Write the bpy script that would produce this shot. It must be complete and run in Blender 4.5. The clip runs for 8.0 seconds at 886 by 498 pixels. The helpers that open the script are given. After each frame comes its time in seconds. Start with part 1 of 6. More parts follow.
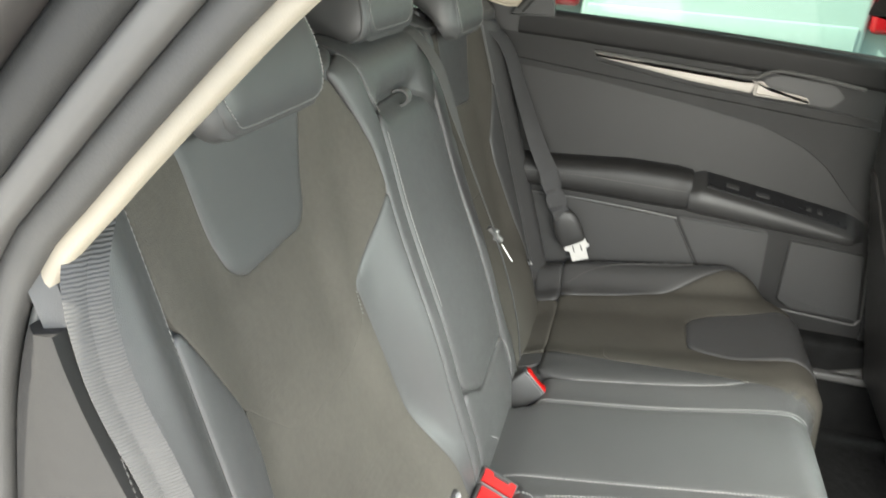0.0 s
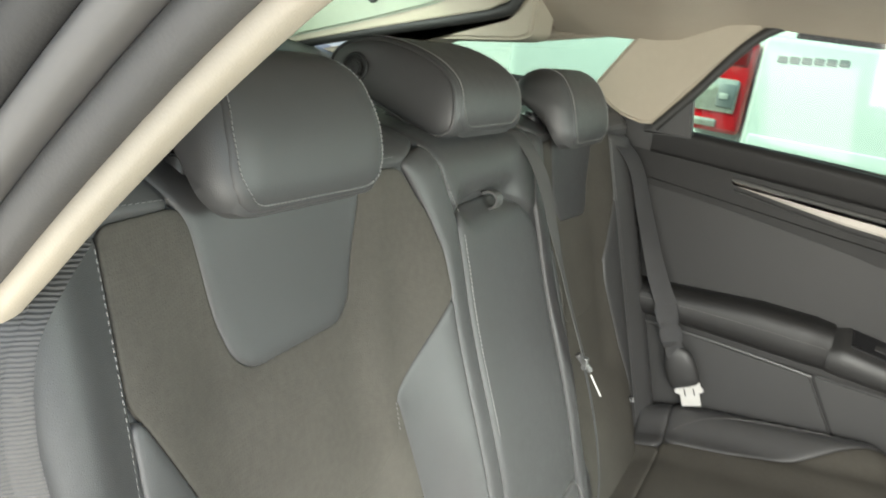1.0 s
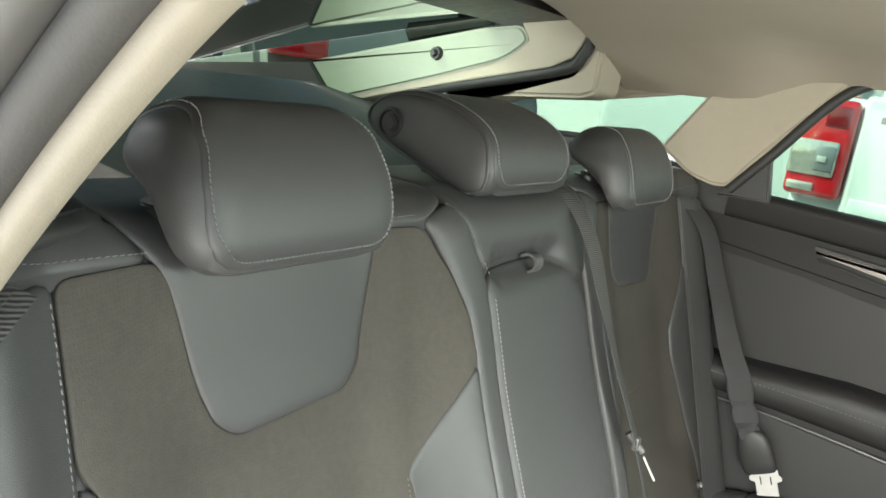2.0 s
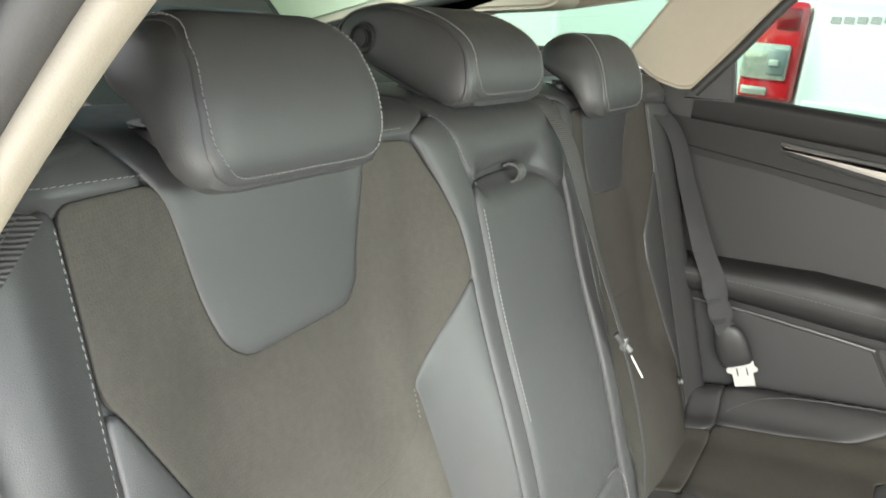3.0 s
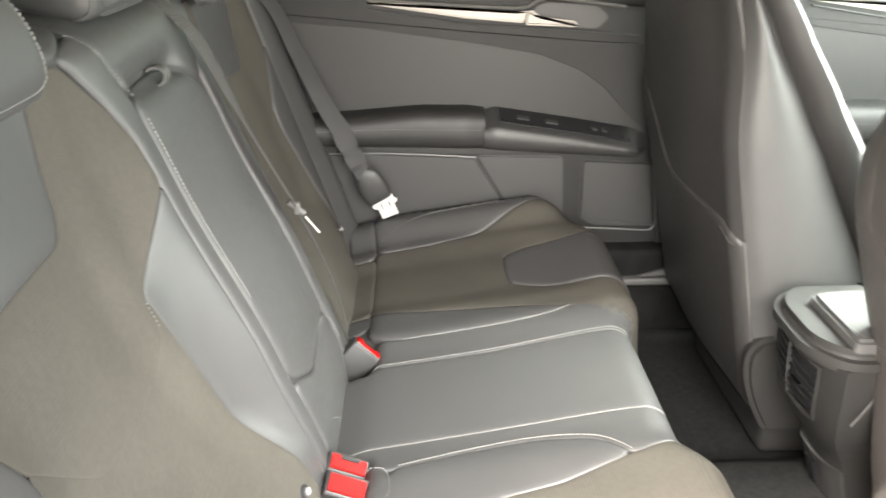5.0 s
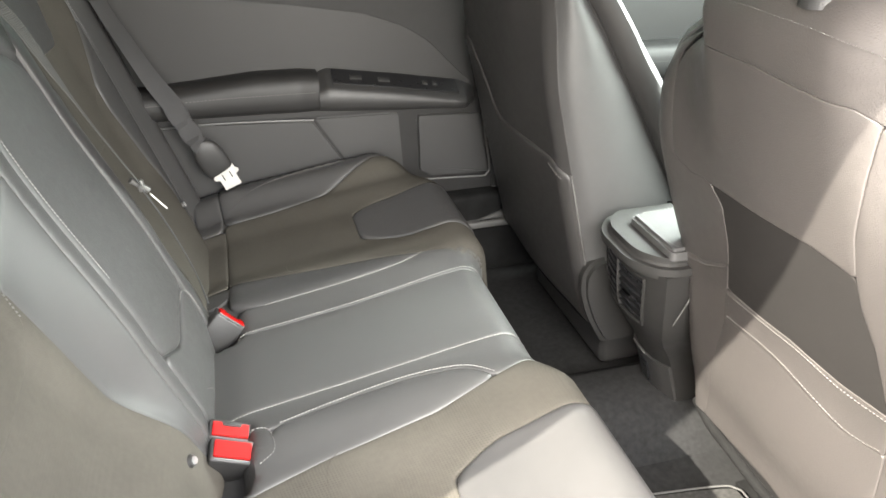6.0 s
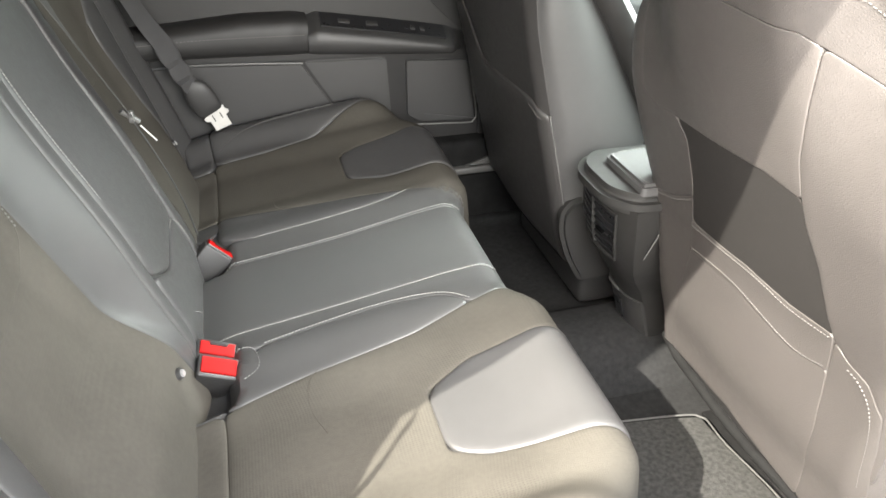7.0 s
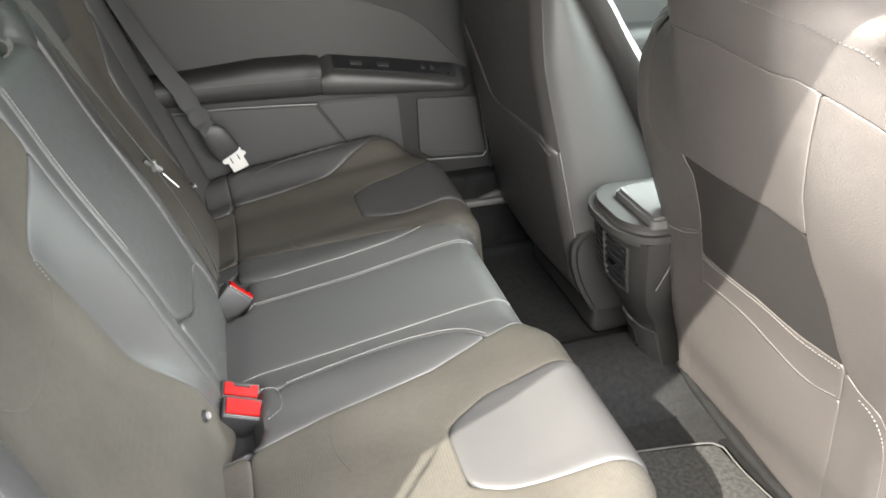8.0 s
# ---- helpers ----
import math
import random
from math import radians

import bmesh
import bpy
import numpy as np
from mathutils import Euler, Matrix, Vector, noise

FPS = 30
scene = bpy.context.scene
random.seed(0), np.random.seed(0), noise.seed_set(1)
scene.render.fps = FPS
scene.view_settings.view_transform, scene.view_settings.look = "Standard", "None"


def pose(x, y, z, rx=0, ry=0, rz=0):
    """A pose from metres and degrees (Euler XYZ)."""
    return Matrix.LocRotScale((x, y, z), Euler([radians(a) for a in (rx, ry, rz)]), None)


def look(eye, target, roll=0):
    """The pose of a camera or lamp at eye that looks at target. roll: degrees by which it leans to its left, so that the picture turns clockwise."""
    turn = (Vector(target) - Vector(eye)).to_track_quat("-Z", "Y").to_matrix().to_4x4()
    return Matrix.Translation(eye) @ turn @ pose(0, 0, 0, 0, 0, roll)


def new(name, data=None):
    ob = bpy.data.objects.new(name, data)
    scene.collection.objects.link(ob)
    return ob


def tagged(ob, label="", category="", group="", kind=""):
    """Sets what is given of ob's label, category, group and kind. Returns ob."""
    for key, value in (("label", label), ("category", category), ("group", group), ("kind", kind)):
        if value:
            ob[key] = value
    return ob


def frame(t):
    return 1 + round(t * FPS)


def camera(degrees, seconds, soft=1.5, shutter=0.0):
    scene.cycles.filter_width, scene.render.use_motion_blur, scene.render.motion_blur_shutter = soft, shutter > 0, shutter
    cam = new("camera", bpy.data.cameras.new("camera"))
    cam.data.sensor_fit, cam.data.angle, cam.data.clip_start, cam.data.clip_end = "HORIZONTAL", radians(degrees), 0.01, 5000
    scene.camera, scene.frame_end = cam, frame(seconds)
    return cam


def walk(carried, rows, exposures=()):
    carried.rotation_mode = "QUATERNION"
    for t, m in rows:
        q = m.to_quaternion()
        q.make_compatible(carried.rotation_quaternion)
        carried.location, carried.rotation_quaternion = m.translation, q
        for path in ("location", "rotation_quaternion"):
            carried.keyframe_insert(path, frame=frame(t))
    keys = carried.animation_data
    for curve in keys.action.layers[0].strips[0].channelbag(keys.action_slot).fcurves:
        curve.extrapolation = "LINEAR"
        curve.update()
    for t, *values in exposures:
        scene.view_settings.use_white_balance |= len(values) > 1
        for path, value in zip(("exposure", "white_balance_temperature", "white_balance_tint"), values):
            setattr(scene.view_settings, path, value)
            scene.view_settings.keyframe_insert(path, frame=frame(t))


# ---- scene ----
from mathutils.geometry import delaunay_2d_cdt

cam = camera(60.9, 8.0, soft=1.6, shutter=0.3)
PATH = [
    (0, (0.181, -1.15, 1.27), (-0.252, 0.64, 0.489), 4.3),
    (0.5, (0.206, -1.086, 1.274), (-0.429, 0.693, 0.616), 6.4),
    (1, (0.237, -1.023, 1.254), (-0.598, 0.705, 0.692), 8.7),
    (1.2, (0.248, -0.997, 1.263), (-0.683, 0.697, 0.75), 9.3),
    (2.3, (0.277, -0.931, 1.25), (-0.806, 0.689, 0.799), 8.6),
    (2.5, (0.271, -0.934, 1.243), (-0.783, 0.693, 0.751), 7.7),
    (3, (0.251, -0.958, 1.228), (-0.694, 0.697, 0.624), 5.3),
    (3.5, (0.232, -0.994, 1.224), (-0.555, 0.713, 0.54), 3.6),
    (4, (0.216, -1.035, 1.226), (-0.347, 0.729, 0.469), 2.7),
    (4.5, (0.209, -1.068, 1.223), (-0.088, 0.741, 0.424), 1.3),
    (5, (0.189, -1.084, 1.257), (0.238, 0.718, 0.392), -0.3),
    (5.2, (0.185, -1.097, 1.271), (0.357, 0.686, 0.381), -0.8),
    (6.3, (0.151, -1.162, 1.269), (0.634, 0.513, 0.289), -0.3),
    (6.5, (0.155, -1.182, 1.262), (0.629, 0.485, 0.264), 0.1),
    (7, (0.167, -1.219, 1.248), (0.62, 0.428, 0.209), 0.2),
    (7.5, (0.176, -1.217, 1.259), (0.609, 0.437, 0.221), -0.7),
    (8, (0.16, -1.233, 1.285), (0.589, 0.455, 0.301), -1.8),
]
EXPOSURES = ((0.0, 2.82, 6650, 3), (0.5, 2.60, 6700, 3), (1.0, 2.72, 6750, 3), (2.5, 2.70, 6750, 2), (3.0, 2.94, 6700, 4), (3.5, 3.05, 6850, 7), (4.0, 3.22, 7000, 8), (5.0, 3.30, 6950, 8), (6.5, 2.86, 6700, 7), (7.5, 2.76, 6650, 7), (8.0, 2.76, 6600, 7))
walk(cam, [(t, look(eye, target, roll)) for t, eye, target, roll in PATH], EXPOSURES)

# ---------------------------------------------------------------- world and light
SUN_DIR = Vector((1.4, 1.0, -1.5)).normalized()
world = bpy.data.worlds.new("sky")
scene.world = world
world.use_nodes = True
wn = world.node_tree
sky = wn.nodes.new("ShaderNodeTexSky")
sky.sky_type = "NISHITA"
sky.sun_disc = False
sky.sun_elevation = math.asin(-SUN_DIR.z)
sky.sun_rotation = math.atan2(-SUN_DIR.x, -SUN_DIR.y)
sky.dust_density = 3.0
wn.links.new(sky.outputs[0], wn.nodes["Background"].inputs[0])
wn.nodes["Background"].inputs[1].default_value = 0.15
sun_data = bpy.data.lights.new("sun", "SUN")
sun_data.energy = 4.0
sun_data.angle = radians(0.6)
sun_data.color = (1.0, 0.95, 0.87)
sun = new("sun", sun_data)
# the sky's light in the open doorway and in the glazed openings
OPENINGS = (
    ("doorway_front_daylight", (0.50, 0.40), 2.3, (0.55, -0.90, 1.05), (0.45, 0.10, 0.45), 100),
    ("doorway_rear_daylight", (0.40, 0.45), 0.52, (0.10, -0.93, 0.84), (-0.08, -0.62, 0.72), 120),
    ("rear_window_daylight", (0.45, 0.12), 0.20, (-0.86, 0.05, 1.315), (-0.72, 0.50, 1.29), 70),
    ("windscreen_daylight", (1.25, 0.50), 9.0, (1.52, -0.04, 1.16), (0.30, -0.04, 0.45), 170),
    ("windscreen_upper_daylight", (1.25, 0.40), 4.8, (1.26, -0.04, 1.29), (0.46, -0.04, 0.40), 70),
    ("front_window_daylight", (0.75, 0.50), 0.6, (1.40, -0.82, 1.02), (1.35, 0.60, 0.85), 100),
)
for name, size, watts, eye, aim, spread in OPENINGS:
    area = bpy.data.lights.new(name, "AREA")
    area.shape, area.size, area.size_y, area.energy = "RECTANGLE", size[0], size[1], watts
    area.spread = radians(spread)
    area.color = (1.0, 0.955, 0.92) if name.startswith("doorway") else (0.90, 1.0, 0.98)
    new(name, area).matrix_world = look(eye, aim)
sun.matrix_world = look((-2.8, -2.0, 3.0), (-1.4, -1.0, 1.5))


# ---------------------------------------------------------------- materials
def material(name, colour, rough=0.5, metal=0.0, spread=0.15, scale=8.0, grain=0.0, grain_scale=400.0, sheen=0.0, coat=0.0, grain_kind="noise", spec=0.5):
    """Principled material with a two-scale colour variation and a fine relief."""
    m = bpy.data.materials.new(name)
    m.use_nodes = True
    t = m.node_tree
    n, k = t.nodes, t.links
    b = n["Principled BSDF"]
    b.inputs["Roughness"].default_value = rough
    b.inputs["Metallic"].default_value = metal
    b.inputs["Specular IOR Level"].default_value = spec
    if sheen:
        b.inputs["Sheen Weight"].default_value = sheen
        b.inputs["Sheen Roughness"].default_value = 0.4
        b.inputs["Sheen Tint"].default_value = (*colour, 1)
    if coat:
        b.inputs["Coat Weight"].default_value = coat
        b.inputs["Coat Roughness"].default_value = 0.06
    co = n.new("ShaderNodeTexCoord")
    big, fine = n.new("ShaderNodeTexNoise"), n.new("ShaderNodeTexNoise")
    big.inputs["Scale"].default_value = scale
    big.inputs["Detail"].default_value = 4
    fine.inputs["Scale"].default_value = scale * 14
    fine.inputs["Detail"].default_value = 3
    for x in (big, fine):
        k.new(co.outputs["Object"], x.inputs["Vector"])
    mixer = n.new("ShaderNodeMix")
    mixer.inputs[0].default_value = 0.4
    k.new(big.outputs["Fac"], mixer.inputs[2])
    k.new(fine.outputs["Fac"], mixer.inputs[3])
    ramp = n.new("ShaderNodeMapRange")
    ramp.inputs["From Min"].default_value = 0.3
    ramp.inputs["From Max"].default_value = 0.7
    ramp.inputs["To Min"].default_value = 1 - spread
    ramp.inputs["To Max"].default_value = 1 + spread
    k.new(mixer.outputs[0], ramp.inputs["Value"])
    hsv = n.new("ShaderNodeHueSaturation")
    hsv.inputs["Color"].default_value = (*colour, 1)
    k.new(ramp.outputs[0], hsv.inputs["Value"])
    k.new(hsv.outputs[0], b.inputs["Base Color"])
    rr = n.new("ShaderNodeMapRange")
    rr.inputs["To Min"].default_value = max(0.0, rough - 0.08)
    rr.inputs["To Max"].default_value = min(1.0, rough + 0.08)
    k.new(fine.outputs["Fac"], rr.inputs["Value"])
    k.new(rr.outputs[0], b.inputs["Roughness"])
    if grain:
        if grain_kind == "cells":
            g = n.new("ShaderNodeTexVoronoi")
            g.feature = "DISTANCE_TO_EDGE"
            out = g.outputs["Distance"]
        else:
            g = n.new("ShaderNodeTexNoise")
            g.inputs["Detail"].default_value = 2
            out = g.outputs["Fac"]
        g.inputs["Scale"].default_value = grain_scale
        k.new(co.outputs["Object"], g.inputs["Vector"])
        bump = n.new("ShaderNodeBump")
        bump.inputs["Strength"].default_value = grain
        bump.inputs["Distance"].default_value = 0.0008
        k.new(out, bump.inputs["Height"])
        k.new(bump.outputs[0], b.inputs["Normal"])
    return m


def glass(name, tint, gloss=0.05, ior=1.45):
    m = bpy.data.materials.new(name)
    m.use_nodes = True
    n, k = m.node_tree.nodes, m.node_tree.links
    n.remove(n["Principled BSDF"])
    clear, shine, mixer, fres = (n.new("ShaderNode" + x) for x in ("BsdfTransparent", "BsdfGlossy", "MixShader", "Fresnel"))
    clear.inputs[0].default_value = (*tint, 1)
    shine.inputs["Roughness"].default_value = gloss
    fres.inputs[0].default_value = ior
    k.new(fres.outputs[0], mixer.inputs[0])
    k.new(clear.outputs[0], mixer.inputs[1])
    k.new(shine.outputs[0], mixer.inputs[2])
    k.new(mixer.outputs[0], n["Material Output"].inputs[0])
    return m


LEATHER = material("charcoal_leather", (0.047, 0.0463, 0.0465), 0.46, spread=0.10, scale=5, grain=0.30, grain_scale=620, grain_kind="cells", spec=0.5)
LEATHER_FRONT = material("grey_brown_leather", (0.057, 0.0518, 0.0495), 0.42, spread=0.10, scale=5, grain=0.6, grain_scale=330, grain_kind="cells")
# the front leather again, darkened for the shade on the passenger seat
LEATHER_SHADED = material("shaded_back_leather", (0.030, 0.0285, 0.0280), 0.45, spread=0.10, scale=5, grain=0.5, grain_scale=330, grain_kind="cells")
LEATHER_DEEP = material("dark_leather", (0.015, 0.0145, 0.0145), 0.52, spec=0.4, spread=0.1, scale=6, grain=0.3, grain_scale=700, grain_kind="cells")
SUEDE = material("olive_grey_suede", (0.061, 0.0565, 0.0490), 0.95, spread=0.16, scale=9, grain=0.7, grain_scale=700, sheen=0.08, spec=0.12)
# dark cloth, darkened further for the shade inside a deep pocket
POCKET_CLOTH = material("shaded_pocket_cloth", (0.015, 0.0137, 0.013), 0.9, spread=0.12, scale=8, grain=0.5, grain_scale=1200, sheen=0.1, spec=0.2)
THREAD = material("pale_thread", (0.19, 0.186, 0.180), 0.7, spread=0.1, scale=60)
THREAD_GREY = material("grey_thread", (0.105, 0.101, 0.096), 0.7, spread=0.1, scale=60)
PLASTIC = material("black_grained_plastic", (0.027, 0.0265, 0.0265), 0.50, spread=0.1, scale=6, grain=0.35, grain_scale=900)
PLASTIC_SOFT = material("soft_touch_plastic", (0.012, 0.0115, 0.0115), 0.60, spec=0.35, spread=0.08, scale=4, grain=0.35, grain_scale=800, grain_kind="cells")


def perforate(m, pitch=0.0042, depth=0.30):
    """Fine punched holes in worn patches over a cloth."""
    n, k = m.node_tree.nodes, m.node_tree.links
    co, sep, add, com = (n.new("ShaderNode" + x) for x in ("TexCoord", "SeparateXYZ", "Math", "CombineXYZ"))
    add.operation = "MULTIPLY_ADD"
    add.inputs[1].default_value = 0.68
    k.new(co.outputs["Object"], sep.inputs[0])
    k.new(sep.outputs["X"], add.inputs[0])
    k.new(sep.outputs["Z"], add.inputs[2])
    k.new(sep.outputs["Y"], com.inputs["X"])
    k.new(add.outputs[0], com.inputs["Y"])
    cells = n.new("ShaderNodeTexVoronoi")
    cells.voronoi_dimensions = "2D"
    cells.inputs["Scale"].default_value = 1 / pitch
    cells.inputs["Randomness"].default_value = 0.12
    k.new(com.outputs[0], cells.inputs["Vector"])
    hole, patch, low = n.new("ShaderNodeMapRange"), n.new("ShaderNodeTexNoise"), n.new("ShaderNodeMapRange")
    hole.inputs["From Min"].default_value, hole.inputs["From Max"].default_value = 0.22, 0.36
    hole.inputs["To Min"].default_value, hole.inputs["To Max"].default_value = 1 - depth, 1.0
    k.new(cells.outputs["Distance"], hole.inputs["Value"])
    patch.inputs["Scale"].default_value = 6.0
    k.new(co.outputs["Object"], patch.inputs["Vector"])
    low.inputs["From Min"].default_value, low.inputs["From Max"].default_value = 0.42, 0.62
    k.new(patch.outputs["Fac"], low.inputs["Value"])
    mixer = n.new("ShaderNodeMix")
    mixer.inputs[2].default_value = 1.0
    k.new(low.outputs[0], mixer.inputs[0])
    k.new(hole.outputs[0], mixer.inputs[3])
    hsv = next(x for x in n if x.bl_idname == "ShaderNodeHueSaturation")
    times = n.new("ShaderNodeMath")
    times.operation = "MULTIPLY"
    k.new(hsv.inputs["Value"].links[0].from_socket, times.inputs[0])
    k.new(mixer.outputs[0], times.inputs[1])
    k.new(times.outputs[0], hsv.inputs["Value"])


def rib(m, period=0.0026, depth=0.5):
    """Woven ribs across a belt."""
    n, k = m.node_tree.nodes, m.node_tree.links
    co, wave, bump = (n.new("ShaderNode" + x) for x in ("TexCoord", "TexWave", "Bump"))
    wave.bands_direction = "Z"
    wave.inputs["Scale"].default_value = math.pi / (10 * period)
    wave.inputs["Distortion"].default_value = 1.5
    bump.inputs["Strength"].default_value = depth
    bump.inputs["Distance"].default_value = 0.0015
    k.new(co.outputs["Object"], wave.inputs["Vector"])
    k.new(wave.outputs["Fac"], bump.inputs["Height"])
    k.new(bump.outputs[0], n["Principled BSDF"].inputs["Normal"])


perforate(SUEDE, 0.0036, 0.07)
SUEDE_SEAT = material("punched_olive_suede", (0.0555, 0.0515, 0.0440), 0.95, spread=0.16, scale=9, grain=0.7, grain_scale=700, sheen=0.08, spec=0.12)
perforate(SUEDE_SEAT, 0.0038, 0.26)
PLASTIC_GREY = material("grey_satin_plastic", (0.080, 0.079, 0.077), 0.38, spread=0.06, scale=5, grain=0.15, grain_scale=900)
GLOSS_BLACK = material("gloss_black_plastic", (0.012, 0.012, 0.013), 0.30, spread=0.05, scale=6)
SILVER_PAINT = material("silver_grey_body_paint", (0.24, 0.25, 0.24), 0.6, spread=0.05, scale=3)
RUBBER = material("weatherstrip_rubber", (0.020, 0.019, 0.018), 0.6, spread=0.15, scale=12, grain=0.3, grain_scale=500)
FLANGE = material("grey_coated_flange", (0.085, 0.080, 0.075), 0.5, spread=0.08, scale=8)
PAINT_DARK = material("dark_body_paint", (0.034, 0.030, 0.028), 0.45, spread=0.06, scale=4)
BEIGE_EDGE = material("cream_trim_edge", (0.27, 0.235, 0.185), 0.6, spread=0.05, scale=6, grain=0.3, grain_scale=700)
SEAL = material("grey_brown_door_seal", (0.050, 0.047, 0.044), 0.65, spread=0.15, scale=12, grain=0.3, grain_scale=500)
BEIGE = material("beige_trim", (0.33, 0.285, 0.225), 0.7, spread=0.05, scale=6, grain=0.4, grain_scale=700)
HEADLINER = material("beige_headliner_cloth", (0.31, 0.262, 0.21), 0.95, spread=0.05, scale=8, grain=0.5, grain_scale=900, sheen=0.2)
PALE_TRIM = material("pale_tailgate_trim", (0.25, 0.275, 0.215), 0.6, spread=0.05, scale=6, grain=0.3, grain_scale=700)
SILVER = material("brushed_silver", (0.24, 0.222, 0.20), 0.48, metal=0.45, spread=0.06, scale=30, grain=0.15, grain_scale=500)
CHROME = material("chrome", (0.75, 0.75, 0.76), 0.12, metal=1.0, spread=0.03, scale=10)
STEEL = material("bright_steel", (0.30, 0.30, 0.30), 0.35, metal=0.4, spread=0.1, scale=60)
RED = material("red_button_plastic", (0.26, 0.0008, 0.001), 0.45, spread=0.06, scale=20, spec=0.2)
WEBBING = material("black_belt_webbing", (0.042, 0.0415, 0.043), 0.75, spread=0.12, scale=20, grain=0.8, grain_scale=650)
WEBBING_PALE = material("grey_belt_webbing", (0.052, 0.050, 0.048), 0.75, spread=0.1, scale=20)
rib(WEBBING)
rib(WEBBING_PALE)
WHITE_PLASTIC = material("white_tag", (0.46, 0.45, 0.43), 0.5, spread=0.08, scale=40)
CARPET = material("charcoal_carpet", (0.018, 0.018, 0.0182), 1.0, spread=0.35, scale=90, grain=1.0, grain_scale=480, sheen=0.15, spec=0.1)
# black carpet of sill and riser; also paints the shade under the front seat
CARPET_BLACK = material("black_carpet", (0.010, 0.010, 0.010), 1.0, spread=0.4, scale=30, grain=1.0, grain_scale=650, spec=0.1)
SUEDE_SEAM = material("suede_seam", (0.046, 0.042, 0.036), 0.95, spread=0.1, scale=40, spec=0.1)
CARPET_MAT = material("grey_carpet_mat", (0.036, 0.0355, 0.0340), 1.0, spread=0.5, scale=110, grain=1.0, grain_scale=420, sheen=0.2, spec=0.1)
WHITE_PAINT = material("white_body_paint", (0.66, 0.69, 0.68), 0.25, spread=0.02, scale=3, coat=0.8)
LAMP_RED = material("red_lamp_lens", (0.60, 0.012, 0.02), 0.12, spread=0.15, scale=18, coat=1.0)
LAMP_CLEAR = material("clear_lamp_lens", (0.62, 0.58, 0.52), 0.1, metal=0.5, spread=0.25, scale=40, coat=1.0)
ASPHALT = material("grey_concrete_yard", (0.36, 0.35, 0.335), 0.9, spread=0.2, scale=2, grain=0.8, grain_scale=120)
WALL_PAINT = material("pale_wall_render", (0.72, 0.72, 0.70), 0.85, spread=0.06, scale=1.5, grain=0.4, grain_scale=60)
GREY_LETTER = material("grey_badge", (0.25, 0.26, 0.27), 0.4, metal=0.4, spread=0.05, scale=20)
GLASS_GREEN = glass("tinted_window_glass", (0.125, 0.190, 0.160))
GLASS_REAR = glass("tinted_rear_glass", (0.095, 0.135, 0.112), ior=1.12)


# ---------------------------------------------------------------- building helpers
def mesh_object(name, bm, mat, parent=None, label="", smooth=True):
    me = bpy.data.meshes.new(name)
    bmesh.ops.recalc_face_normals(bm, faces=bm.faces[:])
    bm.to_mesh(me)
    bm.free()
    if smooth:
        me.shade_smooth()
        me.set_sharp_from_angle(angle=radians(42))
    me.materials.append(mat)
    ob = new(name, me)
    if parent is not None:
        ob.parent = parent
    if label:
        ob["label"] = label
    return ob


def part(name, bm, mat, parent, label="", smooth=True):
    return mesh_object(name, bm, mat, parent, label, smooth)


def thing(name, label, category, group="", kind="", at=(0, 0, 0)):
    ob = new(name)
    ob.empty_display_size = 0.05
    ob.location = at
    return tagged(ob, label, category, group, kind)


def from_lists(verts, faces):
    bm = bmesh.new()
    vs = [bm.verts.new(v) for v in verts]
    for f in faces:
        if len(set(f)) > 2:
            try:
                bm.faces.new([vs[i] for i in f])
            except ValueError:
                pass
    return bm


def box(size, centre=(0, 0, 0), bevel=0.004, segs=2, m=None):
    bm = bmesh.new()
    bmesh.ops.create_cube(bm, size=1)
    bmesh.ops.scale(bm, vec=size, verts=bm.verts)
    if bevel:
        bmesh.ops.bevel(bm, geom=bm.edges[:], offset=min(bevel, min(size) * 0.49), segments=segs, affect="EDGES", profile=0.5)
    if m is not None:
        bmesh.ops.transform(bm, matrix=m, verts=bm.verts)
    bmesh.ops.translate(bm, vec=centre, verts=bm.verts)
    return bm


def rod(a, b, r, segs=14, r2=None, bevel=0.0):
    a, b = Vector(a), Vector(b)
    bm = bmesh.new()
    bmesh.ops.create_cone(bm, cap_ends=True, segments=segs, radius1=r, radius2=r if r2 is None else r2, depth=(b - a).length)
    if bevel:
        bmesh.ops.bevel(bm, geom=[e for e in bm.edges if e.is_boundary or len(e.link_faces) == 2 and e.calc_face_angle(0) > 1.0], offset=bevel, segments=2, affect="EDGES")
    turn = (b - a).to_track_quat("Z", "Y").to_matrix().to_4x4()
    bmesh.ops.transform(bm, matrix=Matrix.Translation((a + b) / 2) @ turn, verts=bm.verts)
    return bm


def join(*bms):
    out = bms[0]
    for b in bms[1:]:
        me = bpy.data.meshes.new("tmp")
        b.to_mesh(me)
        out.from_mesh(me)
        bpy.data.meshes.remove(me)
        b.free()
    return out


def spline(points, step=0.01, closed=False):
    """A smooth curve through the points, cut into even steps."""
    p = [np.array(q, float) for q in points]
    n = len(p)
    out = []
    for i in range(n if closed else n - 1):
        if closed:
            a, b, c, d = p[i - 1], p[i], p[(i + 1) % n], p[(i + 2) % n]
        else:
            a, b, c, d = p[max(i - 1, 0)], p[i], p[i + 1], p[min(i + 2, n - 1)]
        k = max(1, int(np.linalg.norm(c - b) / step))
        for j in range(k):
            s = j / k
            out.append(0.5 * (2 * b + (c - a) * s + (2 * a - 5 * b + 4 * c - d) * s * s + (3 * b - a - 3 * c + d) * s ** 3))
    if not closed:
        out.append(p[-1])
    return out


